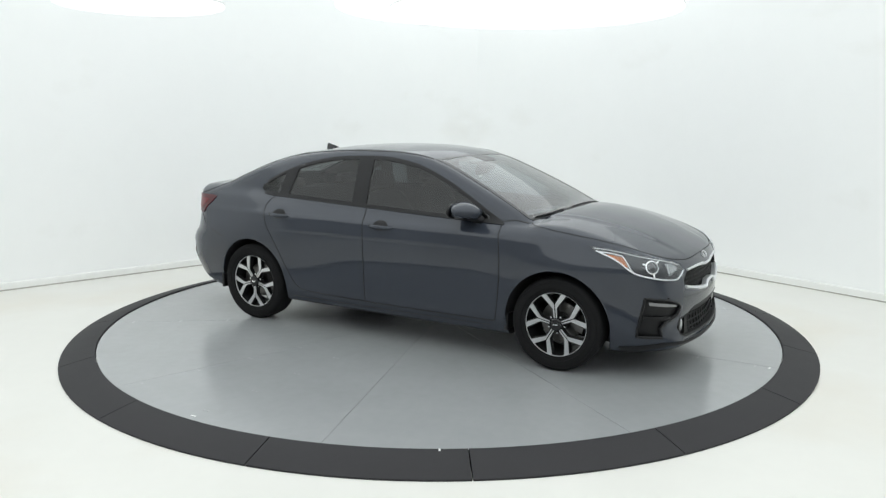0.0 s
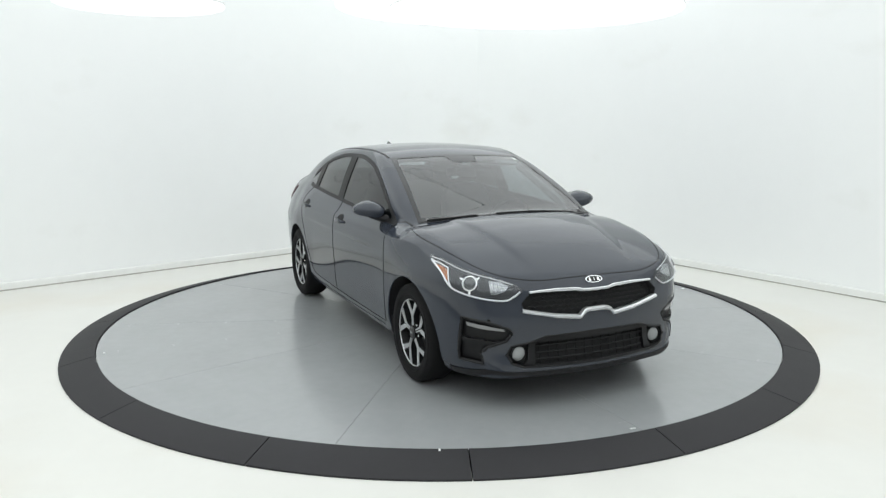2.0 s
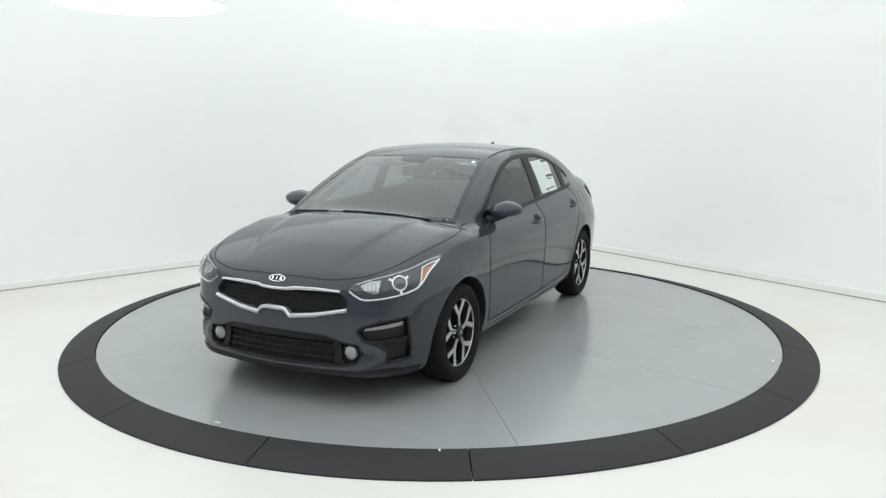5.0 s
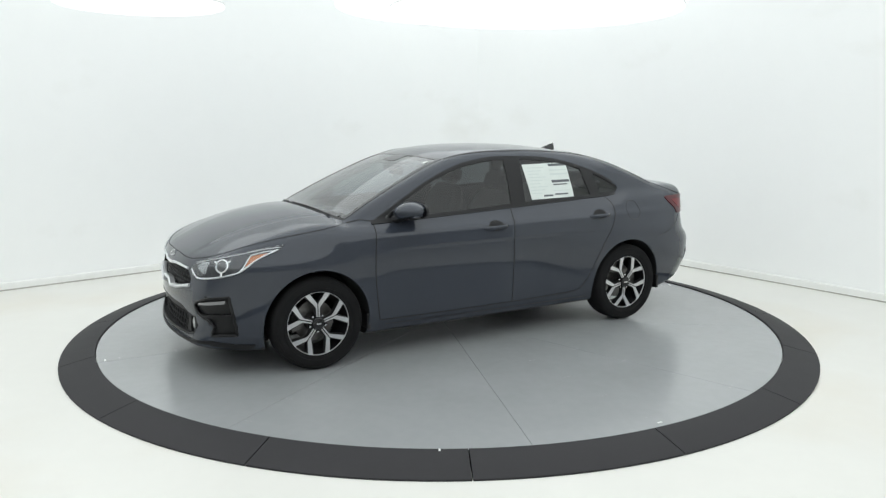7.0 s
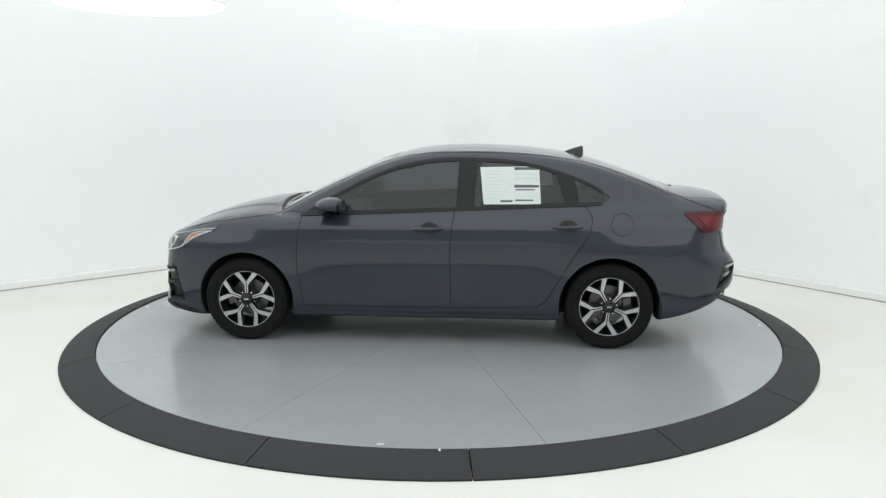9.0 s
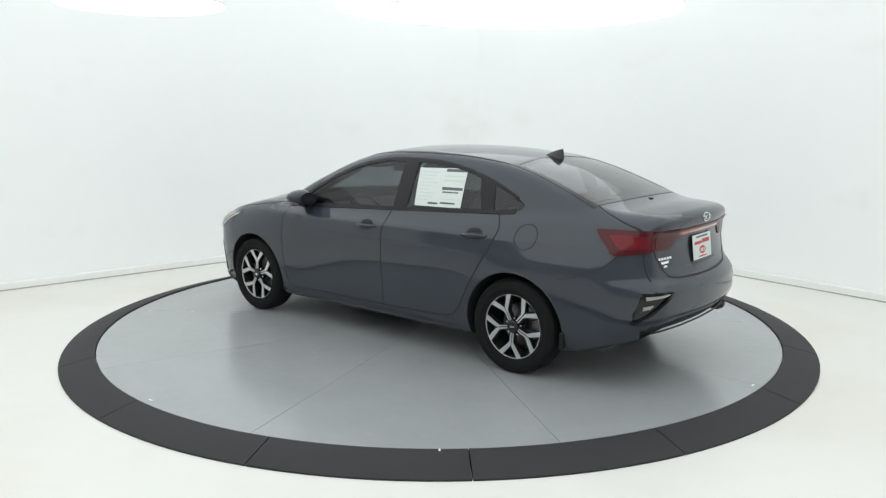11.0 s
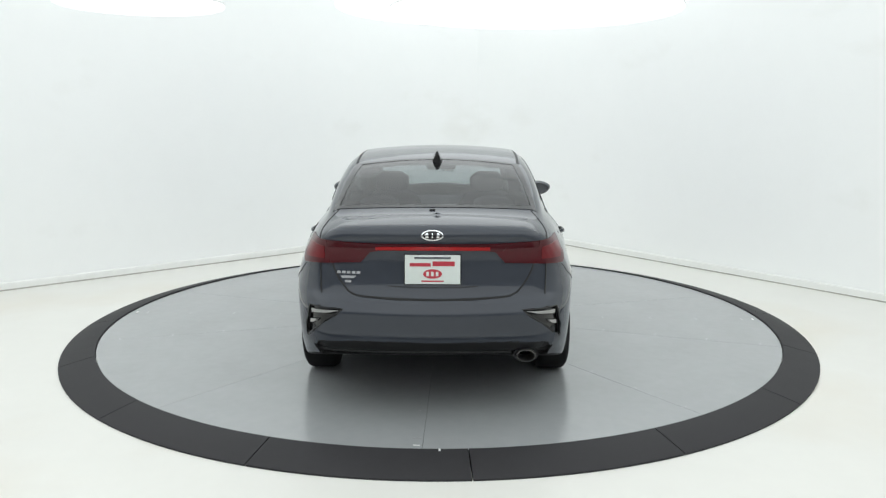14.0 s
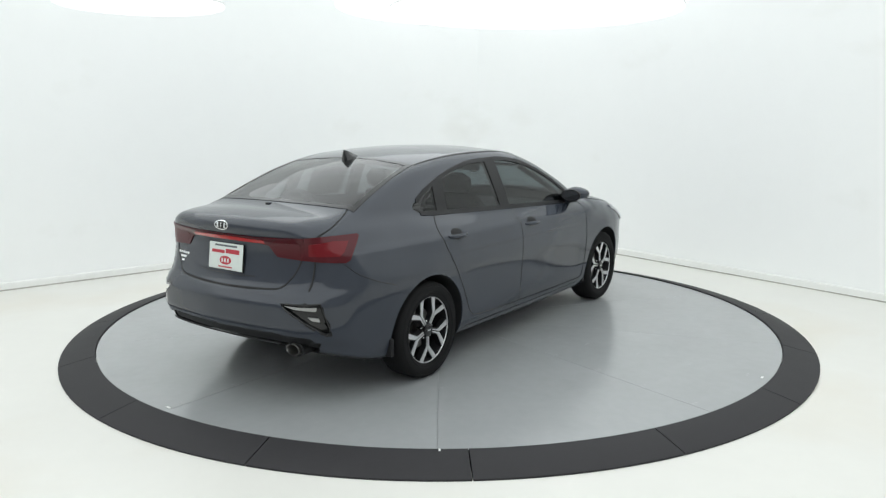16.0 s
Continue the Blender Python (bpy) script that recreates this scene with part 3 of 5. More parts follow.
def pane_material(name, tint, gloss=0.06):
    """A thin pane: tinted see-through sheet with the gloss of glass, growing towards grazing views."""
    m = bpy.data.materials.new(name)
    m.use_nodes = True
    nt = m.node_tree
    N, L = nt.nodes, nt.links
    N.remove(N["Principled BSDF"])
    tr, gl, mix, lw = N.new("ShaderNodeBsdfTransparent"), N.new("ShaderNodeBsdfGlossy"), N.new("ShaderNodeMixShader"), N.new("ShaderNodeLayerWeight")
    power, scaled = N.new("ShaderNodeMath"), N.new("ShaderNodeMath")
    tr.inputs[0].default_value = (*tint, 1)
    gl.inputs["Color"].default_value = (1, 1, 1, 1)
    gl.inputs["Roughness"].default_value = 0.02
    lw.inputs[0].default_value = 0.5
    power.operation, scaled.operation = "POWER", "MULTIPLY_ADD"
    power.inputs[1].default_value = 5.0
    scaled.inputs[1].default_value, scaled.inputs[2].default_value = 1.0 - gloss, gloss
    L.new(lw.outputs["Facing"], power.inputs[0])
    L.new(power.outputs[0], scaled.inputs[0])
    L.new(scaled.outputs[0], mix.inputs[0])
    L.new(tr.outputs[0], mix.inputs[1])
    L.new(gl.outputs[0], mix.inputs[2])
    L.new(mix.outputs[0], N["Material Output"].inputs[0])
    return m


M_WIND = pane_material("windscreen_glass", (0.50, 0.59, 0.61), 0.12)
M_SIDE = pane_material("tinted_side_glass", (0.20, 0.222, 0.228), 0.045)
M_REAR = pane_material("tinted_rear_glass", (0.50, 0.52, 0.52))
M_LAMPGLASS = pane_material("clear_lamp_cover", (0.95, 0.96, 0.97), 0.04)

# ---- the car ----
car = thing("car", "dark grey four-door sedan with glossy paint standing on the turntable", "car")


def densify(poly, gap, closed=True):
    out = []
    n = len(poly)
    for i in range(n if closed else n - 1):
        a, b = np.array(poly[i], float), np.array(poly[(i + 1) % n], float)
        k = max(1, int(math.ceil(np.linalg.norm(b - a) / gap)))
        out += [tuple(a + (b - a) * j / k) for j in range(k)]
    if not closed:
        out.append(tuple(poly[-1]))
    return out


def patch(name, outline, view, side, mat, parent, lift=0.003, cell=0.03, depth=0.012, holes=(), label=""):
    """A thin curved plate of a flat outline laid on the skin, with holes and a turned-in rim."""
    from mathutils.geometry import delaunay_2d_cdt
    loops = [densify(p, cell * 0.6) for p in (outline, *holes)]
    verts, edges = [], []
    for lp in loops:
        b = len(verts)
        verts += lp
        edges += [(b + i, b + (i + 1) % len(lp)) for i in range(len(lp))]
    u = np.array(loops[0])
    gx, gy = np.meshgrid(np.arange(u[:, 0].min(), u[:, 0].max(), cell), np.arange(u[:, 1].min(), u[:, 1].max(), cell))
    g = np.stack([gx.ravel(), gy.ravel()], 1)

    def depth_in(p):
        d = polygon_d(outline, p[:, 0], p[:, 1])
        for h in holes:
            d = np.maximum(d, -polygon_d(h, p[:, 0], p[:, 1]))
        return d

    g = g[depth_in(g) < -cell * 0.35]
    verts += [tuple(p) for p in g]
    vs, _, fs, *_ = delaunay_2d_cdt([Vector(v) for v in verts], edges, [], 0, 1e-6)
    P2 = np.array([(v.x, v.y) for v in vs])
    F = np.array([f for f in fs if len(f) == 3])
    F = F[depth_in(P2[F].mean(1)) < 0]
    P = on_skin(P2, view, side)
    Nn = skin_normal(P)
    tri = np.cross(P[F[:, 1]] - P[F[:, 0]], P[F[:, 2]] - P[F[:, 0]])
    flip = (tri * Nn[F[:, 0]]).sum(1) < 0
    F[flip] = F[flip][:, ::-1]
    top, low = P + Nn * lift, P + Nn * (lift - depth)
    count = {}
    for f in F:
        for a, b in ((f[0], f[1]), (f[1], f[2]), (f[2], f[0])):
            count[(a, b)] = 1
    rim = [(a, b) for a, b in count if (b, a) not in count]
    n = len(P)
    used = sorted({i for e in rim for i in e})
    idx = {i: n + k for k, i in enumerate(used)}
    faces = [tuple(f) for f in F] + [(b, a, idx[a], idx[b]) for a, b in rim]
    ob = mesh_object(name, np.concatenate([top, low[used]]) if used else top, faces, mat, parent, label)
    ob.data.set_sharp_from_angle(angle=radians(50))
    return ob


def ribbon(name, line, view, side, mat, parent, width=0.006, lift=0.0022, gap=0.03, label=""):
    """A narrow strip along a line on the skin: a joint between panels."""
    L2 = np.array(densify(line, gap, False))
    d = np.gradient(L2, axis=0)
    d /= np.linalg.norm(d, axis=1, keepdims=True)
    nrm = np.stack([-d[:, 1], d[:, 0]], 1) * width / 2
    cols = []
    for off, up in ((-1, 0.0008), (-0.6, lift), (0.6, lift), (1, 0.0008)):
        p = on_skin(L2 + nrm * off, view, side)
        cols.append(p + skin_normal(p) * up)
    n = len(L2)
    V = np.concatenate(cols)
    F = [(j * n + i, j * n + i + 1, (j + 1) * n + i + 1, (j + 1) * n + i) for j in range(3) for i in range(n - 1)]
    return mesh_object(name, V, F, mat, parent, label)


def skin_tube(name, line, view, side, r, mat, parent, lift=0.0, label="", gap=0.02, closed=False):
    L2 = densify(line, gap, closed)
    p = on_skin(L2, view, side)
    p = p + skin_normal(p) * lift
    bm = bmesh.new()
    add_tube(bm, p, r, 8, closed)
    return part(name, bm, mat, parent, label)


# painted panels, parted along the real joints
hood_edge = curve((1.10, .70), (1.13, .735), (1.19, .768), (1.32, .780), (1.6, .752), (1.84, .685), (1.98, .585), (2.05, .43), (2.076, .275), (2.086, 0))
lid_top = curve((-2.25, .61), (-2.17, .632), (-2.06, .642), (-1.9, .61), (-1.81, .575))
lid_low = curve((.683, 0), (.690, .30), (.697, .418), (.746, .494), (.845, .554), (.943, .580), (1.02, .63), (1.2, .63))
bumper_top = curve((-2.45, .86), (-2.035, .842), (-1.957, .777), (-1.67, .672), (-1.5, .64))
F_DOOR = [(.915, .975), (.94, .778), (.942, .57), (.91, .317), (.888, .282), (-.197, .286), (-.192, .73), (-.222, 1.005)]
R_DOOR = [(-.197, .286), (-.78, .303), (-.86, .328), (-.92, .400), (-.985, .515), (-1.08, .68), (-1.165, .809), (-1.212, .935), (-1.195, 1.0), (-1.15, 1.05), (-.222, 1.005), (-.192, .73)]


def build_panels():
    c = body_p[body_q].mean(1)
    f = np.abs(body_f(body_p[:, 0], body_p[:, 1], body_p[:, 2]))
    inner = (f[body_q] > 0.5 * H).any(1) | (c[:, 2] < under(c[:, 0]) + 0.012)
    nz = body_n[body_q][:, :, 2].mean(1)
    x, a, z = c[:, 0], np.abs(c[:, 1]), c[:, 2]
    kind = np.full(len(c), 9)
    kind[(x > .92)] = 1
    kind[(x > 1.70) & (z < .93)] = 2
    kind[(x > 1.10) & (x < 2.086) & (a < hood_edge(x)) & (nz > .25) & (z > .7)] = 3
    kind[polygon_d(F_DOOR, x, z) < 0] = 4
    kind[polygon_d(R_DOOR, x, z) < 0] = 5
    kind[(np.abs(x) < .985) & (z < .288)] = 6
    kind[(x < .30) & (x > -1.2) & (a < .535) & (z > 1.2)] = 7
    kind[(x < -1.5) & (z < bumper_top(x)) & (x < -1.68)] = 8
    lid = (x < -1.80) & np.where(z > 1.02, a < lid_top(x), (a < lid_low(z)) & (z > .683) & (x < -2.0))
    kind[lid] = 10
    kind[(kind == 4) & (c[:, 1] < 0)] = 14
    kind[(kind == 5) & (c[:, 1] < 0)] = 15
    kind[(kind == 1) & (c[:, 1] < 0)] = 11
    kind[(kind == 6) & (c[:, 1] < 0)] = 16
    kind[(kind == 9) & (c[:, 1] < 0)] = 19
    kind[inner] = 0
    kind[inner & (z > 1.12) & (x < .95) & (x > -1.7)] = 20
    names = {20: ("headliner", M_HEADLINER, "pale grey cabin headliner"), 0: ("shell_lining", M_LINING, "matt black inner lining and wheel wells"), 1: ("front_fender", M_PAINT, ""), 11: ("front_fender", M_PAINT, ""),
             2: ("front_bumper", M_PAINT, ""), 3: ("hood", M_PAINT, ""), 4: ("front_door", M_PAINT, ""), 14: ("front_door", M_PAINT, ""),
             5: ("rear_door", M_PAINT, ""), 15: ("rear_door", M_PAINT, ""), 6: ("sill", M_PAINT, ""), 16: ("sill", M_PAINT, ""), 7: ("roof", M_PAINT, ""),
             8: ("rear_bumper", M_PAINT, ""), 9: ("quarter_panel", M_PAINT, ""), 19: ("quarter_panel", M_PAINT, ""), 10: ("trunk_lid", M_PAINT, "")}
    made = {}
    for k, (name, mat, label) in names.items():
        q = body_q[kind == k]
        ids, inv = np.unique(q, return_inverse=True)
        inv = inv.reshape(q.shape)
        me = bpy.data.meshes.new(name)
        me.vertices.add(len(ids))
        me.vertices.foreach_set("co", body_p[ids].ravel())
        me.loops.add(inv.size)
        me.loops.foreach_set("vertex_index", inv.ravel().astype(np.int32))
        me.polygons.add(len(inv))
        me.polygons.foreach_set("loop_start", np.arange(0, inv.size, 4, dtype=np.int32))
        me.polygons.foreach_set("use_smooth", [True] * len(inv))
        me.materials.append(mat)
        me.update(calc_edges=True)
        me.validate()
        if k and k != 20:
            me.normals_split_custom_set_from_vertices([tuple(v) for v in body_n[ids]])
        ob = new(name, me)
        ob.parent = car
        if label:
            ob["label"] = label
        made[k] = ob
    return made


panel = build_panels()
HOOD, LID, FBUMP, RBUMP, ROOF = panel[3], panel[10], panel[2], panel[8], panel[7]


def door_of(kind, s):
    return panel[kind if s > 0 else kind + 10]


def build_joints():
    for s in (1, -1):
        fd, rd = door_of(4, s), door_of(5, s)
        ribbon("panel_joint", smooth_line([(.915, .972), (.94, .778), (.942, .57), (.91, .317), (.888, .284)], 4), "side", s, M_GAP, fd, 0.007)
        ribbon("panel_joint", [(.888, .284), (.4, .283), (-.197, .288)], "side", s, M_GAP, fd, 0.008)
        ribbon("panel_joint", [(-.222, 1.005), (-.200, .86), (-.192, .73), (-.197, .288)], "side", s, M_GAP, rd, 0.007)
        ribbon("panel_joint", smooth_line([(-.197, .288), (-.5, .294), (-.78, .305), (-.86, .328), (-.92, .400), (-.985, .515), (-1.08, .68), (-1.165, .809), (-1.212, .935), (-1.195, 1.0), (-1.15, 1.05)], 4), "side", s, M_GAP, rd, 0.007)
        xs = np.linspace(1.105, 2.04, 40)
        ribbon("panel_joint", [(x, float(hood_edge(x))) for x in xs], "top", s, M_GAP, HOOD, 0.005)
        ys = np.linspace(.46, -.46, 30)
        if s > 0:
            lo_x = np.linspace(2.086, 2.0, 200)
            hx = lambda y: float(np.interp(abs(y), hood_edge(lo_x), lo_x))
            ribbon("panel_joint", [(hx(y), y) for y in ys], "top", 1, M_GAP, HOOD, 0.0035)
            ribbon("panel_joint", [(float(v), z) for z, v in ((z, lid_low(z)) for z in np.linspace(.99, .6835, 60))], "rear", 1, M_GAP, LID, 0.010)
            ribbon("panel_joint", [(-float(v), z) for z, v in ((z, lid_low(z)) for z in np.linspace(.99, .6835, 60))], "rear", 1, M_GAP, LID, 0.010)
            ribbon("panel_joint", [(.31, .690), (.2, .685), (0, .6835), (-.2, .685), (-.31, .690)], "rear", 1, M_GAP, LID, 0.010)
        ribbon("panel_joint", [(x, float(lid_top(x))) for x in np.linspace(-1.80, -2.20, 20)], "top", s, M_GAP, LID, 0.008)
        ribbon("panel_joint", [(x, float(bumper_top(x))) for x in np.linspace(-1.69, -2.03, 14)], "side", s, M_GAP, RBUMP, 0.004)
        # roof ditch strips
        ribbon("roof_strip", [(x, .548 + .02 * (1 - ((x + .4) / .75) ** 2)) for x in np.linspace(.24, -1.12, 30)], "top", s, M_BLACK, ROOF, 0.018, 0.002, label="black roof seam strip")
        # A-pillar to fender joint
        ribbon("panel_joint", [(.915, .968), (1.0, .980), (1.095, .962)], "side", s, M_GAP, panel[1 if s > 0 else 11], 0.005)


def build_glass():
    for s in (1, -1):
        fd, rd = door_of(4, s), door_of(5, s)
        q = panel[9 if s > 0 else 19]
        patch("window_trim", DLO, "side", s, M_BLACK, q, 0.005, 0.03, 0.016, [strip_outline(.815, -.230, .027, 0, -.012), strip_outline(-.36, -1.017, .027, -.02, .055), strip_outline(-1.12, -1.33, .027, .03, 0)], "black window surround and pillar")
        patch("window_pane", PANE_F, "side", s, M_SIDE, fd, 0.0, 0.05, 0.004, label="tinted glass pane")
        patch("window_pane", PANE_R, "side", s, M_SIDE, rd, 0.0, 0.05, 0.004, label="tinted glass pane")
        patch("window_pane", PANE_Q, "side", s, M_SIDE, q, 0.0, 0.05, 0.004, label="tinted glass pane")
    patch("windscreen", screen_outline(.25, .545, 1.085, .680, .035, .075, .012), "top", 1, M_WIND, car, 0.001, 0.05, 0.005, label="clear windscreen glass")
    patch("windscreen_border", WIND_OUT, "top", 1, M_GLOSS, car, 0.003, 0.03, 0.02, [screen_outline(.25, .545, 1.085, .680, .035, .075, .034)], "black border of the windscreen")
    patch("rear_window", screen_outline(-1.13, .545, -1.80, .615, -.03, .06, .012), "top", 1, M_REAR, car, 0.001, 0.05, 0.005, label="tinted rear window glass")
    patch("rear_window_border", REAR_OUT, "top", 1, M_GLOSS, car, 0.003, 0.03, 0.02, [screen_outline(-1.13, .545, -1.80, .615, -.03, .06, .034)], "black border of the rear window")


# -- nose --
HEADLIGHT = [(.385, .858), (.40, .822), (.496, .772), (.548, .712), (.604, .689), (.75, .657), (.879, .643), (.938, .664), (.977, .699), (.934, .738), (.796, .779), (.617, .816), (.49, .846)]


def inset_outline(poly, d):
    P = np.array(poly, float)
    out = []
    area = 0.5 * sum(P[i][0] * P[(i + 1) % len(P)][1] - P[(i + 1) % len(P)][0] * P[i][1] for i in range(len(P)))
    sg = 1 if area > 0 else -1
    for i in range(len(P)):
        a, b, c = P[i - 1], P[i], P[(i + 1) % len(P)]
        u, v = (b - a) / np.linalg.norm(b - a), (c - b) / np.linalg.norm(c - b)
        n = np.array([-(u[1] + v[1]), u[0] + v[0]]) * sg
        n /= max(np.linalg.norm(n), 1e-9)
        out.append(tuple(b + n * d))
    return out


def corner_place(u, v, view, s, lift):
    p = on_skin([(u, v)], view, s)
    n = skin_normal(p)
    p = p + n * lift
    q = Vector(n[0]).to_track_quat("Z", "Y").to_matrix().to_4x4()
    return Matrix.Translation(Vector(p[0])) @ q


def build_nose():
    for s in (1, -1):
        hl = patch("headlight", HEADLIGHT, CORNER_F, s, M_LAMPDARK, car, 0.002, 0.025, 0.012, label="swept clear headlight with amber corner reflector")
        patch("amber_reflector", [(.43, .815), (.474, .812), (.532, .797), (.545, .738), (.492, .778)], CORNER_F, s, M_AMBER, hl, 0.0035, 0.02, 0.006)
        skin_tube("chrome_strip", smooth_line([(.405, .832), (.49, .780), (.543, .730), (.60, .697), (.749, .664), (.879, .650), (.930, .670), (.962, .696)], 5), CORNER_F, s, 0.0055, M_LENS, hl, 0.003, "bright lamp edging")
        skin_tube("chrome_strip", [(.41, .828), (.47, .822), (.533, .806), (.553, .735), (.57, .712)], CORNER_F, s, 0.004, M_LENS, hl, 0.003)
        skin_tube("chrome_strip", smooth_line([(.40, .846), (.49, .836), (.617, .806), (.796, .770), (.92, .735)], 5), CORNER_F, s, 0.0025, M_LENS, hl, 0.002)
        m = corner_place(.684, .742, CORNER_F, s, 0.001)
        bm = bmesh.new()
        add_lathe(bm, [(.043, -.004), (.046, .003), (.038, .007), (.035, -.004)], m, 32, True)
        part("projector_ring", bm, M_LENS, hl)
        bm = bmesh.new()
        add_lathe(bm, [(.037, -.002), (.030, .006), (.016, .011), (0.0, .013)], m, 32)
        part("projector_lens", bm, M_PROJECTOR, hl, "dark glass projector lens")
        for a0 in (35, 155, 275):
            bm = bmesh.new()
            add_box(bm, .042, .066, -.006, .006, -.004, .003, m @ Matrix.Rotation(radians(a0), 4, "Z"), .0015)
            part("ring_lug", bm, M_LENS, hl)
        patch("reflector_bowl", [(.787, .757), (.85, .752), (.900, .727), (.885, .705), (.83, .682), (.808, .685)], CORNER_F, s, M_BOWL, hl, 0.003, 0.018, 0.006)
        for k in range(4):
            u0 = .800 + .022 * k
            patch("reflector_facet", [(u0, .742 - .006 * k), (u0 + .014, .740 - .006 * k), (u0 + .017, .697 + .004 * k), (u0 + .005, .694 + .004 * k)], CORNER_F, s, M_FACET, hl, 0.0045, 0.018, 0.003)
        patch("lamp_cover", inset_outline(HEADLIGHT, 0.003), CORNER_F, s, M_LAMPGLASS, hl, 0.0105, 0.025, 0.008, label="clear plastic lamp cover")
        # side pocket with daytime lamp and fin
        pk = patch("lamp_pocket", inset_outline(FRONT_POCKET, -0.006), CORNER_F, s, M_BLACK, FBUMP, -0.024, 0.03, 0.006, label="black corner pocket")
        skin_tube("pocket_edge", FRONT_POCKET, CORNER_F, s, 0.010, M_BLACK, FBUMP, -0.006, closed=True)
        patch("daytime_lamp", [(.665, .522), (.78, .508), (.884, .488), (.890, .474), (.78, .487), (.670, .501)], CORNER_F, s, M_DRL, pk, -0.004, 0.02, 0.02, label="pale daytime running lamp")
        patch("pocket_fin", [(.635, .430), (.76, .423), (.893, .410), (.875, .392), (.76, .398), (.637, .404)], CORNER_F, s, M_BLACK, pk, -0.004, 0.02, 0.02)
        patch("pocket_vane", [(.80, .385), (.865, .395), (.835, .315), (.77, .297), (.755, .345)], CORNER_F, s, M_PAINT, FBUMP, -0.003, 0.02, 0.02)
        # round fog lamp
        p = on_skin([(.487, .335)], "front", s)[0]
        m = Matrix.Translation((p[0] - 0.026, p[1], p[2])) @ Matrix.Rotation(radians(90), 4, "Y")
        bm = bmesh.new()
        add_lathe(bm, [(.058, -.03), (.054, .004), (.046, .012), (.042, .004)], m, 32)
        fog = part("fog_lamp", bm, M_BLACK, FBUMP, "round fog lamp in a black bezel")
        bm = bmesh.new()
        add_lathe(bm, [(.043, .003), (.036, .011), (.02, .017), (0, .019)], m, 32)
        part("fog_lens", bm, M_CLEARWHITE, fog, "frosted fog lamp lens")
    # grille: recessed mesh, bright upper and lower bars
    gr = patch("grille", inset_outline(mirrored(GRILLE), -0.008), "front", 1, M_GAP, car, -0.045, 0.04, 0.006, label="black honeycomb grille between bright bars")
    for zz in np.arange(.545, .70, .026):
        for k in range(-10, 11):
            cy = k * .052 + (.026 if round((zz - .545) / .026) % 2 else 0)
            line = [(cy - .026, zz), (cy - .012, zz + .011), (cy + .012, zz + .011), (cy + .026, zz)]
            if all(polygon_d(mirrored(GRILLE), np.array([p[0]]), np.array([p[1]]))[0] < -.004 for p in line):
                skin_tube("grille_rib", line, "front", 1, 0.0042, M_BLACK, gr, -0.030)
    top = [(-.43, .690), (-.41, .691), (-.27, .697), (-.13, .693), (-.09, .684), (0, .682), (.09, .684), (.13, .693), (.27, .697), (.41, .691), (.43, .690)]
    low = [(-.475, .592), (-.46, .588), (-.27, .552), (-.118, .535), (-.088, .565), (-.06, .573), (.06, .573), (.088, .565), (.118, .535), (.27, .552), (.46, .588), (.475, .592)]
    patch("bright_bar", [(u, v + .007) for u, v in top] + [(u, v - (.005 if abs(u) > .4 else .009)) for u, v in top[::-1]], "front", 1, M_SATINCHROME, gr, 0.006, 0.02, 0.03, label="satin chrome upper grille bar")
    skin_tube("bar_crown", smooth_line(top, 4), "front", 1, 0.007, M_SATINCHROME, gr, 0.006)
    bot = [(u, v - (.006 if abs(u) > .45 else .016)) for u, v in low]
    patch("bright_bar", [(u, v + .008) for u, v in low] + bot[::-1], "front", 1, M_SATINCHROME, gr, 0.006, 0.02, 0.03, label="satin chrome lower grille bar")
    skin_tube("bar_crown", [(u, v - .004) for u, v in low], "front", 1, 0.011, M_SATINCHROME, gr, 0.006)
    # lower intake
    it = patch("lower_intake", inset_outline(mirrored(INTAKE), -0.008), "front", 1, M_GAP, FBUMP, -0.05, 0.05, 0.006, label="black lower intake with slats")
    skin_tube("intake_edge", mirrored(INTAKE), "front", 1, 0.008, M_BLACK, it, -0.005, closed=True)
    for zz in (.300, .335, .370):
        skin_tube("intake_slat", [(-.385, zz), (.385, zz)], "front", 1, 0.006, M_LINING, it, -0.03)
    for k in range(-6, 7):
        skin_tube("intake_post", [(k * .06, .268), (k * .06, .40)], "front", 1, 0.004, M_LINING, it, -0.036)
    patch("intake_bar", [(-.41, .432), (.41, .432), (.385, .398), (-.385, .398)], "front", 1, M_BLACK, it, -0.012, 0.04, 0.02)
    for s in (1, -1):
        patch("intake_cheek", [(.385, .405), (.43, .398), (.44, .30), (.47, .268), (.40, .266)], "front", s, M_BLACK, it, -0.02, 0.03, 0.02)
    # lip under the bumper
    patch("bumper_lip", mirrored([(0, .232), (.5, .235), (.68, .25), (.70, .232), (.5, .214), (0, .21)]), "front", 1, M_BLACK, FBUMP, 0.006, 0.04, 0.012, label="black lower lip")
    for s in (1, -1):
        patch("bumper_lip", [(1.76, .215), (1.90, .228), (2.02, .250), (2.03, .222), (1.90, .196), (1.77, .184)], "side", s, M_BLACK, FBUMP, 0.006, 0.03, 0.012, label="black lower lip")
    badge("front", 0.0, .733, .060, .0185)


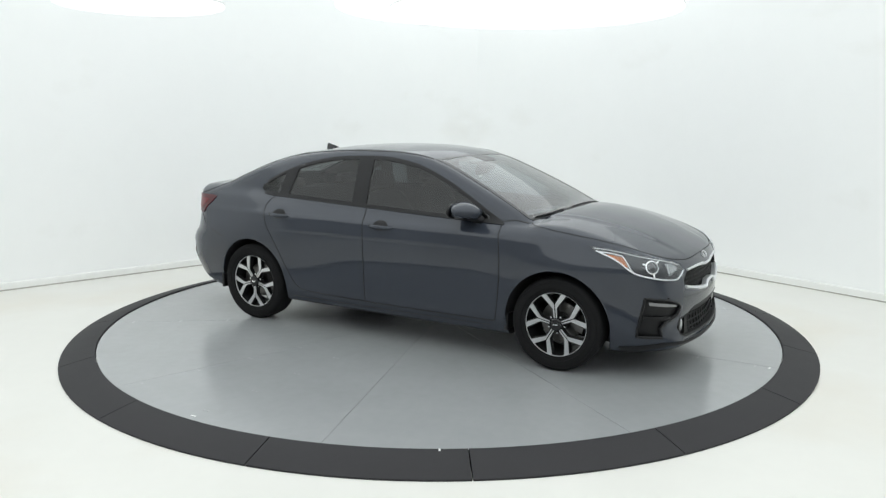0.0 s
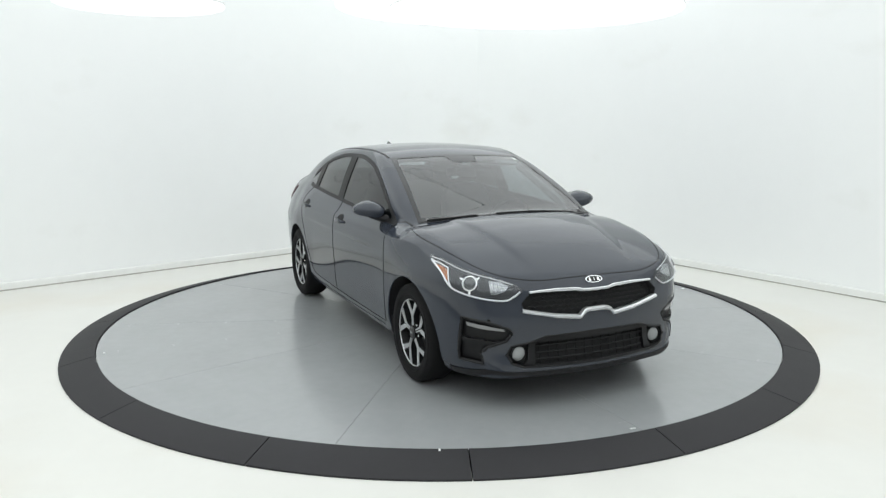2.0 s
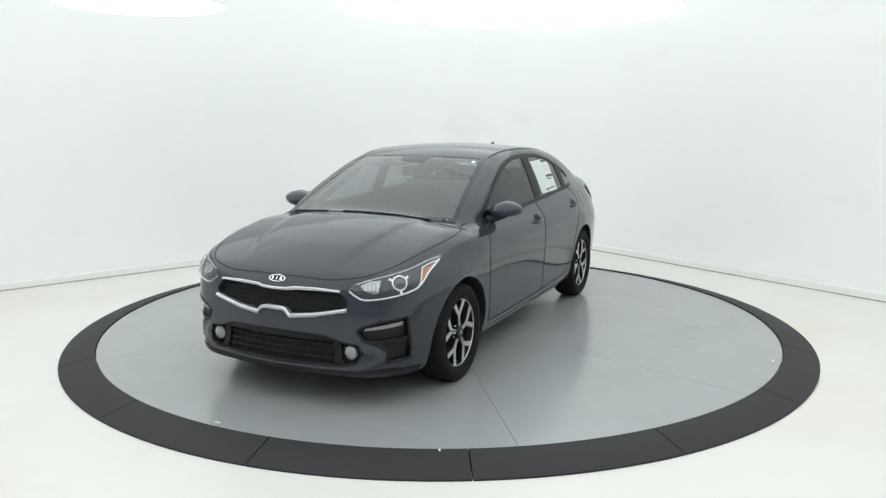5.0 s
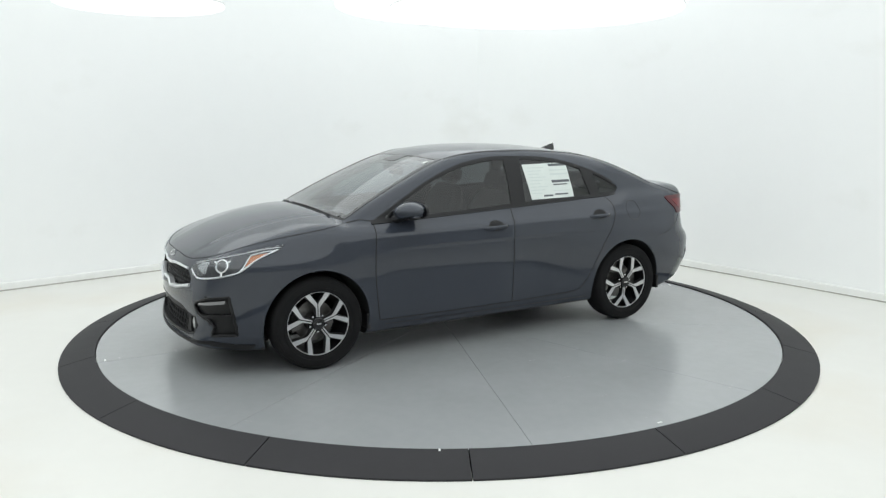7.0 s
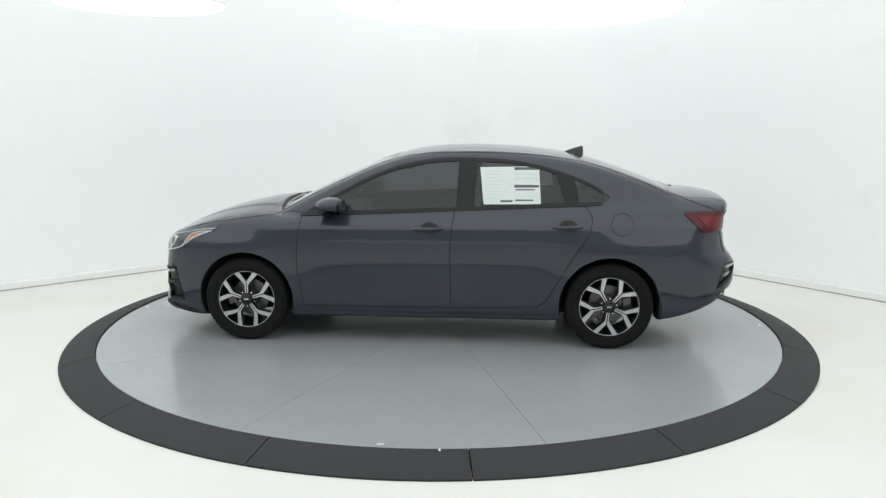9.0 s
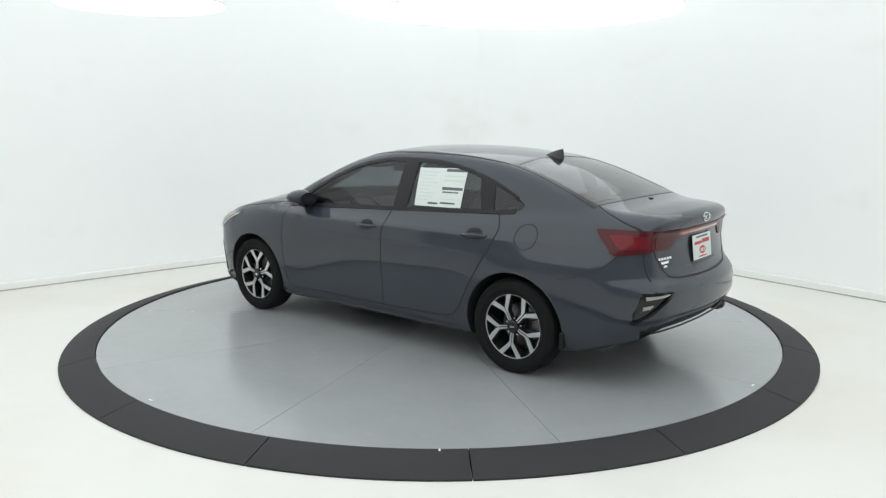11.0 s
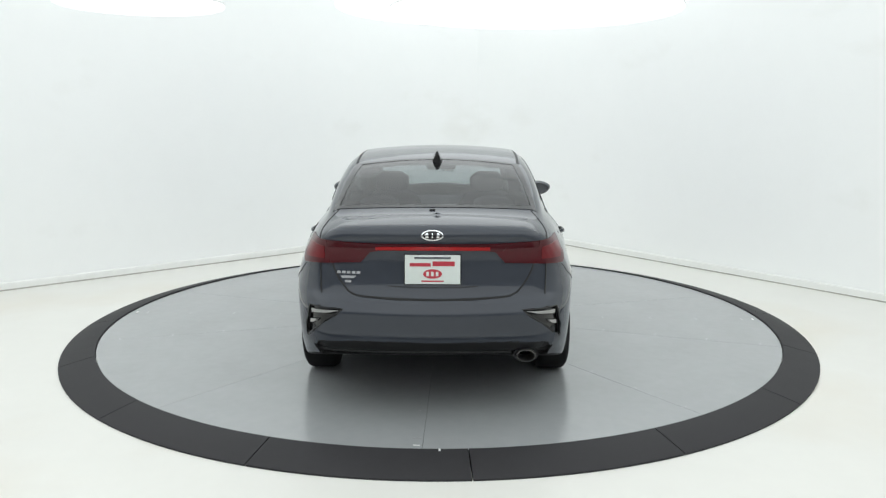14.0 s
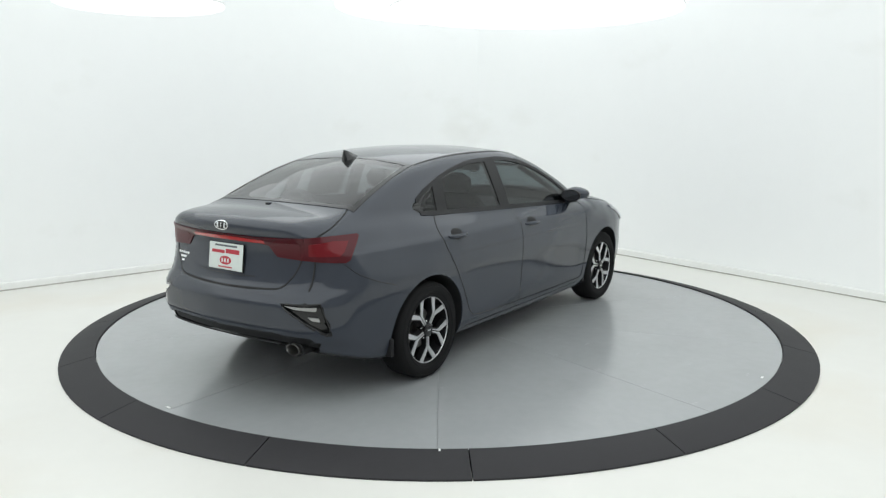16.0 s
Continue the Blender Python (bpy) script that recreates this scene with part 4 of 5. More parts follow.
def badge(view, y, z, a, b):
    """An oval bright-rimmed badge with plain strokes."""
    ov = [(y + a * math.cos(t), z + b * math.sin(t)) for t in np.linspace(0, 2 * math.pi, 32, endpoint=False)]
    host = HOOD if view == "front" else LID
    bd = patch("badge", ov, view, 1, M_CHROME, host, 0.006, 0.015, 0.008, label="small bright oval badge")
    patch("badge_field", [(y + (u - y) * .86, z + (v - z) * .80) for u, v in ov], view, 1, M_GLOSS, bd, 0.0068, 0.015, 0.002)
    for k, w in ((-.50, .13), (0.0, .06), (.48, .15)):
        bar = [(y + a * (k - w), z - b * .45), (y + a * (k + w), z - b * .45), (y + a * (k + w * .6), z + b * .45), (y + a * (k - w * .6), z + b * .45)]
        patch("badge_stroke", bar, view, 1, M_CHROME, bd, 0.0078, 0.015, 0.002)


# -- tail --
def build_tail():
    for s in (1, -1):
        outer = [(-.655, .990), (-.668, .945), (-.700, .862), (-.728, .847), (-.839, .857), (-.958, .868), (-.953, .998), (-.804, .999), (-.67, .998)]
        tl = patch("tail_light", outer, CORNER_R, s, M_RED_DARK, car, 0.007, 0.025, 0.014, label="dark red outer tail light")
        patch("lamp_glow_field", [(-.715, .965), (-.735, .91), (-.76, .885), (-.93, .893), (-.93, .962), (-.8, .972)], CORNER_R, s, M_RED, tl, 0.0095, 0.02, 0.004)
        inner_o = [(.575, .868), (.40, .878), (.345, .938), (.26, .950), (.26, .986), (.41, .990), (.587, .998)]
        il = patch("tail_light", inner_o, "rear", s, M_RED_DARK, LID, 0.007, 0.02, 0.014, label="dark red inner tail light on the trunk lid")
        patch("lamp_glow_field", [(.56, .885), (.42, .895), (.38, .935), (.40, .960), (.565, .965)], "rear", s, M_RED_DARK, il, 0.009, 0.02, 0.004)
        # pocket with clear lamps
        pk = patch("lamp_pocket", inset_outline(REAR_POCKET, -0.005), CORNER_R, s, M_GLOSS, RBUMP, -0.02, 0.025, 0.006, label="black corner lamp pocket")
        skin_tube("pocket_edge", REAR_POCKET, CORNER_R, s, 0.005, M_GLOSS, RBUMP, -0.004, closed=True)
        patch("reverse_lamp", [(-.888, .613), (-1.075, .620), (-1.025, .605), (-.892, .590)], CORNER_R, s, M_REVERSE, pk, -0.002, 0.02, 0.018, label="clear reversing lamp")
        patch("turn_lamp", [(-.876, .549), (-.94, .558), (-.918, .538), (-.872, .527)], CORNER_R, s, M_REVERSE, pk, -0.002, 0.02, 0.018, label="clear turn lamp")
    strip = [(.315, .972), (0, .978), (-.315, .972), (-.315, .950), (0, .953), (.315, .950)]
    patch("light_strip", strip, "rear", 1, M_RED_LIT, LID, 0.009, 0.02, 0.014, label="thin bright red light strip")
    patch("strip_surround", [(.27, .986), (0, .989), (-.27, .986), (-.27, .947), (0, .950), (.27, .947)], "rear", 1, M_RED_DARK, LID, 0.0065, 0.02, 0.012)
    badge("rear", 0.0, 1.038, .061, .026)
    # dealer plate with plain printed bars
    m = Matrix.Translation((-2.262, 0.0, .846)) @ Matrix.Rotation(radians(-90), 4, "Z") @ Matrix.Rotation(radians(90 - 7), 4, "X")
    bm = bmesh.new()
    add_box(bm, -.1525, .1525, -.080, .080, -.008, .003, m, .002)
    plate = part("plate", bm, M_PAPER, LID, "white dealer plate with red print")
    for k, (x0, x1, y0, y1, mat) in enumerate(((-.126, -.010, .017, .036, M_REDINK), (.000, .122, .019, .045, M_REDINK),
                                               (-.10, .10, .058, .069, M_INK), (-.062, .062, -.068, -.060, M_REDINK))):
        bm = bmesh.new()
        add_box(bm, x0, x1, y0, y1, .0032, .0042, m)
        part("print_bar", bm, mat, plate)
    bm = bmesh.new()
    add_prism(bm, [(.052 * math.cos(t), -.024 + .026 * math.sin(t)) for t in np.linspace(0, 2 * math.pi, 28, endpoint=False)], m @ Matrix.Translation((0, 0, .003)), .0015)
    part("print_oval", bm, M_REDINK, plate)
    for k in (-.026, 0, .026):
        bm = bmesh.new()
        add_box(bm, k - .008, k + .006, -.036, -.012, .0045, .0052, m)
        part("print_bar", bm, M_PAPER, plate)
    bm = bmesh.new()
    add_box(bm, -.157, .157, -.0845, .0845, -.010, .001, m, .003)
    part("plate_frame", bm, M_GLOSS, plate)
    # bright model script on the lid, as plain strokes
    for k in range(5):
        u = .535 - k * .028
        patch("script_stroke", [(u, .826), (u - .021, .826), (u - .021, .812), (u, .812)], "rear", 1, M_CHROME, LID, 0.004, 0.02, 0.004)
    patch("script_stroke", [(.515, .800), (.425, .802), (.44, .788), (.505, .786)], "rear", 1, M_CHROME, LID, 0.003, 0.02, 0.004)
    patch("script_stroke", [(.49, .776), (.455, .777), (.455, .764), (.49, .763)], "rear", 1, M_CHROME, LID, 0.003, 0.02, 0.004)
    # the lid crease is not modelled; a black strip paints its shade
    ribbon("lid_crease_shade", [(.25, .752), (.1, .746), (-.1, .746), (-.25, .752)], "rear", 1, M_BLACK, LID, 0.005, 0.001)
    # valance and exhaust
    patch("rear_valance", [(u, max(v, .378)) for u, v in mirrored(VALANCE)][:4] + [(.64, .372), (-.64, .372)] + [(u, max(v, .378)) for u, v in mirrored(VALANCE)][-3:], "rear", 1, M_BLACK, RBUMP, -0.022, 0.05, 0.008, label="black lower valance")
    skin_tube("valance_edge", [(.62, .372), (.44, .376), (0, .384), (-.44, .376)], "rear", 1, 0.006, M_DARKALLOY, RBUMP, -0.004)
    m = Matrix.Translation((-2.20, -.525, .350)) @ Matrix.Rotation(radians(-90), 4, "Y") @ Matrix.Diagonal((.72, 1.15, 1, 1))
    bm = bmesh.new()
    add_lathe(bm, [(.046, -.12), (.046, .035), (.0475, .040), (.044, .042), (.040, .036), (.040, -.11), (.0, -.11)], m, 36)
    part("exhaust_tip", bm, M_STEEL, RBUMP, "oval bright exhaust tip")
    bm = bmesh.new()
    add_lathe(bm, [(.058, -.08), (.060, .018), (.052, .022), (.049, .0)], m, 36)
    part("exhaust_surround", bm, M_BLACK, RBUMP)
    # roof aerial
    bm = bmesh.new()
    rings = []
    for x, w, z0, z1 in ((-1.05, .006, 1.392, 1.398), (-1.085, .018, 1.384, 1.412), (-1.13, .036, 1.372, 1.428), (-1.17, .040, 1.362, 1.440), (-1.20, .030, 1.353, 1.447), (-1.206, .018, 1.350, 1.42)):
        rings.append([bm.verts.new((x, y, z)) for y, z in ((-w, z0 - .01), (-w * .85, z0 + .3 * (z1 - z0)), (-w * .22, z1 - .004), (0, z1), (w * .22, z1 - .004), (w * .85, z0 + .3 * (z1 - z0)), (w, z0 - .01))])
    for a, b in zip(rings, rings[1:]):
        for j in range(6):
            bm.faces.new((a[j], a[j + 1], b[j + 1], b[j]))
    bm.faces.new(rings[0])
    bm.faces.new(rings[-1][::-1])
    part("roof_aerial", bm, M_GLOSS, ROOF, "black shark-fin aerial")


# -- flanks --
def build_flanks():
    for s in (1, -1):
        for kind, x, z in ((4, -.035, .879), (5, -1.035, .903)):
            host = door_of(kind, s)
            p = on_skin([(x, z)], "side", s)[0]
            n = skin_normal(np.array([p]))[0]
            # recess cup: only its shade, painted as a flat dark oval on the skin
            cup = [(x + .064 * math.cos(t) - .005, z + .004 + .036 * math.sin(t)) for t in np.linspace(0, 2 * math.pi, 24, endpoint=False)]
            patch("handle_recess_shade", cup, "side", s, M_GAP, host, 0.002, 0.02, 0.006, label="flat dark patch painted as the shaded recess behind the handle")
            # pull bar
            bm = bmesh.new()
            ring = []
            for t in np.linspace(-1, 1, 13):
                bulge = (1 - t ** 4)
                ctr = Vector((x + .108 * t, p[1] + s * (.012 + .022 * bulge) - s * .012, z - .006 - .003 * t))
                ry, rz = .007 + .004 * bulge, .007 + .008 * bulge
                ring.append([bm.verts.new(ctr + Vector((0, s * ry * math.cos(a), rz * math.sin(a)))) for a in np.linspace(0, 2 * math.pi, 10, endpoint=False)])
            for a, b in zip(ring, ring[1:]):
                for j in range(10):
                    bm.faces.new((a[j], a[(j + 1) % 10], b[(j + 1) % 10], b[j]))
            bm.faces.new(ring[0])
            bm.faces.new(ring[-1])
            part("door_handle", bm, M_PAINT, host, "body-coloured pull handle")
        # door mirror
        ctr = Vector((.672, s * .884, 1.030))
        bm = bmesh.new()
        bmesh.ops.create_uvsphere(bm, u_segments=28, v_segments=18, radius=1.0)
        for v in bm.verts:
            c = v.co
            k = 1 - .22 * max(0, s * c.y)
            c.x = max(c.x, -.72 - .06 * c.z)
            c.z = max(c.z, -.62 + .1 * s * c.y)
            v.co = ctr + Vector((c.x * .120 * k + .02 * abs(c.y), c.y * .116, c.z * .070 * k + .012 * s * c.y))
        mr = part("door_mirror", bm, M_PAINT, door_of(4, s), "body-coloured door mirror")
        face_m = Matrix.Rotation(radians(-90), 4, "Y") @ Matrix.Rotation(radians(90), 4, "Z")
        oval = [(math.cos(t), math.sin(t)) for t in np.linspace(0, 2 * math.pi, 28, endpoint=False)]
        bm = bmesh.new()
        add_prism(bm, [(.088 * u, .050 * v) for u, v in oval], Matrix.Translation(ctr + Vector((-.070, 0, .003))) @ face_m, .019, .003)
        part("mirror_bezel", bm, M_BLACK, mr, "black rim round the mirror glass")
        bm = bmesh.new()
        add_prism(bm, [(.078 * u, .042 * v) for u, v in oval], Matrix.Translation(ctr + Vector((-.088, 0, .003))) @ face_m, .003)
        part("mirror_glass", bm, M_MIRROR, mr, "mirror glass")
        bm = bmesh.new()
        add_tube(bm, [(.735, s * .77, .962), (.73, s * .80, .972), (.71, s * .84, .990), (.695, s * .87, 1.008)], [.048, .036, .034, .036], 12)
        for v in bm.verts:
            v.co.z = .985 + (v.co.z - .985) * .7
        part("mirror_foot", bm, M_BLACK, mr, "black mirror foot")
        # mud flaps at the arches
        for wx, off in ((1.35, -.372), (-1.35, -.372)):
            bm = bmesh.new()
            add_box(bm, wx + off - .006, wx + off + .02, min(s * .73, s * .838), max(s * .73, s * .838), .228, .34, Matrix(), .004)
            part("mud_flap", bm, M_BLACK, panel[9 if s > 0 else 19], "black mud flap")
        # wheel arch edging
        for wx in (WHEEL_X, -WHEEL_X):
            line = [(wx + (ARCH_R + .001) * math.cos(t), WHEEL_Z + (ARCH_R + .001) * math.sin(t)) for t in np.linspace(radians(-12), radians(192), 60)]
            skin_tube("arch_edge", line, "side", s, 0.006, M_PAINT, panel[9 if s > 0 else 19] if wx < 0 else panel[1 if s > 0 else 11], -0.004)
        # crease low on the doors, its shade painted as a thin black strip
        ribbon("sill_crease_shade", [(.86, .248), (0, .243), (-.93, .244)], "side", s, M_BLACK, panel[6 if s > 0 else 16], 0.006, 0.001)
    # fuel flap
    ring = [(-1.425 + .078 * math.cos(t), .916 + .078 * math.sin(t)) for t in np.linspace(0, 2 * math.pi, 40)]
    ribbon("fuel_flap", ring, "side", 1, M_GAP, panel[9], 0.004)
    # window price sheet inside the rear pane
    sh = [(-.40, 1.309), (-.43, 1.045), (-.845, 1.050), (-.83, 1.318)]
    sheet = patch("price_sheet", sh, "side", 1, M_PAPER, door_of(5, 1), 0.0022, 0.05, 0.001, label="white printed price sheet on the rear window")
    for x0, x1, z0, z1, mat in ((-.65, -.83, 1.29, 1.31, M_INK), (-.65, -.83, 1.165, 1.185, M_INK), (-.66, -.80, 1.145, 1.155, M_INK), (-.65, -.83, 1.222, 1.236, M_INKLIGHT),
                                (-.66, -.79, 1.070, 1.082, M_INK), (-.55, -.64, 1.062, 1.076, M_INK), (-.65, -.82, 1.255, 1.265, M_INKLIGHT), (-.65, -.82, 1.10, 1.106, M_INKLIGHT)):
        patch("print_bar", [(x0, z0), (x1, z0 + .002), (x1, z1), (x0, z1)], "side", 1, mat, sheet, 0.0032, 0.05, 0.0008)
    for k in range(9):
        z = 1.285 - k * .024
        patch("print_bar", [(-.44, z), (-.60 + .03 * (k % 3), z), (-.60 + .03 * (k % 3), z - .006), (-.44, z - .006)], "side", 1, M_INKLIGHT, sheet, 0.0032, 0.05, 0.0008)
    # wipers and cowl
    edge = screen_outline(.25, .545, 1.085, .680, .035, .075)[15:]
    patch("cowl", edge + [(x + .045 * (1 - .6 * (y / .675) ** 2), y) for x, y in edge[::-1]], "top", 1, M_BLACK, car, 0.002, 0.03, 0.01, label="black cowl panel below the windscreen")
    for y0, y1, xa, xb in ((-.62, -.28, 1.095, 1.165), (-.14, .52, 1.18, 1.135)):
        p = on_skin([(xa, y0), ((xa + xb) / 2 + .012, (y0 + y1) / 2), (xb, y1)], "top", 1)
        p[:, 2] += .009
        bm = bmesh.new()
        add_tube(bm, smooth_line(p, 6), 0.005, 8)
        wp = part("wiper", bm, M_BLACK, car, "black windscreen wiper")
        p[:, 2] -= .005
        bm = bmesh.new()
        add_tube(bm, smooth_line(p, 6), 0.004, 6)
        part("wiper_blade", bm, M_GAP, wp)
    # sticker and mirror foot on the windscreen
    patch("windscreen_sticker", [(.335, .495), (.335, .465), (.375, .47), (.375, .50)], "top", 1, M_PAPER, car, 0.0035, 0.03, 0.001, label="small white sticker on the windscreen")
    # washer nozzles and small lid mark
    for y in (0.012,):
        p = on_skin([(-1.90, y)], "top", 1)[0]
        bm = bmesh.new()
        add_box(bm, p[0] - .012, p[0] + .012, y - .018, y + .018, p[2] - .004, p[2] + .006, Matrix(), .003)
        part("lid_stop", bm, M_GLOSS, LID, "tiny dark mark on the trunk lid")


# -- wheels --
def build_wheel(m, turn, outward, caliper):
    tyre_m, m = m, m @ Matrix.Diagonal((.928, .928, 1, 1))
    bm = bmesh.new()
    add_lathe(bm, [(.236, .072), (.240, .078), (.236, .084), (.228, .080), (.222, .060), (.205, -.02), (.200, -.09), (.225, -.10)], m, 72)
    rim = part("wheel", bm, M_DARKALLOY, car, "alloy wheel with five forked machined spokes and black tyre")
    bm = bmesh.new()
    add_lathe(bm, [(.2395, .079), (.2365, .0855), (.2295, .084), (.2275, .0795)], m, 72, True)
    part("rim_lip", bm, M_SATIN, rim, "machined rim lip")
    prof = [(.212, .078), (.220, .092), (.238, .0985), (.266, .1025), (.292, .100), (.305, .091), (.3125, .078), (.3155, .055), (.316, .03),
            (.316, -.03), (.3155, -.055), (.3125, -.078), (.300, -.097), (.272, -.1025), (.215, -.095)]
    bm = bmesh.new()
    add_lathe(bm, prof, tyre_m, 96)
    tyre = part("tyre", bm, M_TYRE, rim, "black road tyre")
    bm = bmesh.new()
    for r in (.245, .288):
        add_lathe(bm, [(r - .0012, .0985), (r, .1030), (r + .0012, .0985)], tyre_m, 72)
    part("tyre_rib", bm, M_TYRE, tyre)
    bm = bmesh.new()
    add_lathe(bm, [(.0, -.015), (.15, -.015), (.152, -.018), (.152, -.032), (.0, -.034)], m, 48)
    part("brake_disc", bm, M_STEEL, rim, "steel brake disc")
    bm = bmesh.new()
    add_lathe(bm, [(.0, .0), (.07, .0), (.075, -.016)], m, 32)
    part("hub_bell", bm, M_STEEL, rim)
    bm = bmesh.new()
    arc = [(r * math.cos(t), r * math.sin(t)) for r, ts in ((.185, np.linspace(-.38, .38, 8)), (.115, np.linspace(.38, -.38, 8))) for t in ts]
    add_prism(bm, arc, m @ Matrix.Rotation(radians(caliper), 4, "Z") @ Matrix.Translation((0, 0, -.045)), .055, .006)
    part("brake_caliper", bm, M_STEEL, rim, "grey brake caliper")
    for k in range(5):
        mk = m @ Matrix.Rotation(radians(turn + 72 * k), 4, "Z")
        # dark spoke body
        bm = bmesh.new()
        body = [(.02, -.022), (.115, -.020), (.130, -.031), (.209, -.107), (.228, -.057), (.165, -.010), (.158, 0), (.165, .010), (.228, .057), (.209, .107), (.130, .031), (.115, .020), (.02, .022)]
        add_prism(bm, body, mk @ Matrix.Translation((0, 0, .040)), .034, .004)
        sp = part("spoke", bm, M_DARKALLOY, rim)
        for sg in (1, -1):
            face = [(.048, .0042 * sg), (.138, .0032 * sg), (.152, .0070 * sg), (.2275, .063 * sg), (.2145, .099 * sg), (.132, .0260 * sg), (.116, .0145 * sg), (.05, .0120 * sg)]
            bm = bmesh.new()
            tilt = mk @ Matrix.Translation((0, 0, .0742))
            add_prism(bm, face if sg > 0 else face[::-1], tilt, .0045, .0015)
            part("spoke_face", bm, M_SATIN, sp, "machined silver spoke face")
    bm = bmesh.new()
    add_lathe(bm, [(.046, .06), (.046, .083), (.040, .088), (.028, .089), (.0, .089)], m, 32)
    part("centre_cap", bm, M_GLOSS, rim, "black centre cap")
    bm = bmesh.new()
    for k in (-.013, 0, .013):
        add_box(bm, k - .0045, k + .0035, -.006, .006, .0885, .0902, m)
    part("cap_mark", bm, M_CHROME, rim)
    for k in range(5):
        a = radians(turn + 36 + 72 * k)
        bm = bmesh.new()
        add_lathe(bm, [(.010, .03), (.010, .066), (.007, .070), (.0, .070)], m @ Matrix.Translation((.062 * math.cos(a), .062 * math.sin(a), 0)), 6)
        part("lug_nut", bm, M_CHROME, rim)
    if outward:
        bm = bmesh.new()
        add_tube(bm, [m @ Vector((.195 * math.cos(1.9), .195 * math.sin(1.9), .035)), m @ Vector((.185 * math.cos(1.9), .185 * math.sin(1.9), .07))], .003, 6)
        part("valve", bm, M_BLACK, rim)


def build_wheels():
    for wx, turn_l, turn_r in ((WHEEL_X, 90, 96), (-WHEEL_X, 60, 54)):
        build_wheel(Matrix.Translation((wx, .757, WHEEL_Z)) @ Matrix.Rotation(radians(-90), 4, "X"), -turn_l, 1, 0 if wx > 0 else 180)
        build_wheel(Matrix.Translation((wx, -.757, WHEEL_Z)) @ Matrix.Rotation(radians(90), 4, "X"), turn_r, -1, 0 if wx > 0 else 180)


# -- cabin --
def soft_block(name, rings, mat, parent, label=""):
    """Loft rounded-rectangle rings: (centre, half width in y, half depth direction vector, half size)."""
    bm = bmesh.new()
    rows = []
    for ctr, hy, d, hd in rings:
        row = []
        for t in np.linspace(0, 2 * math.pi, 20, endpoint=False):
            cx, sx = math.cos(t), math.sin(t)
            k = 1 / max((abs(cx) ** 4 + abs(sx) ** 4) ** .25, 1e-6)
            row.append(bm.verts.new(Vector(ctr) + Vector((0, hy * cx * k, 0)) + Vector(d) * hd * sx * k))
        rows.append(row)
    for a, b in zip(rows, rows[1:]):
        for j in range(20):
            bm.faces.new((a[j], a[(j + 1) % 20], b[(j + 1) % 20], b[j]))
    bm.faces.new(rows[0][::-1])
    bm.faces.new(rows[-1])
    return part(name, bm, mat, parent, label)


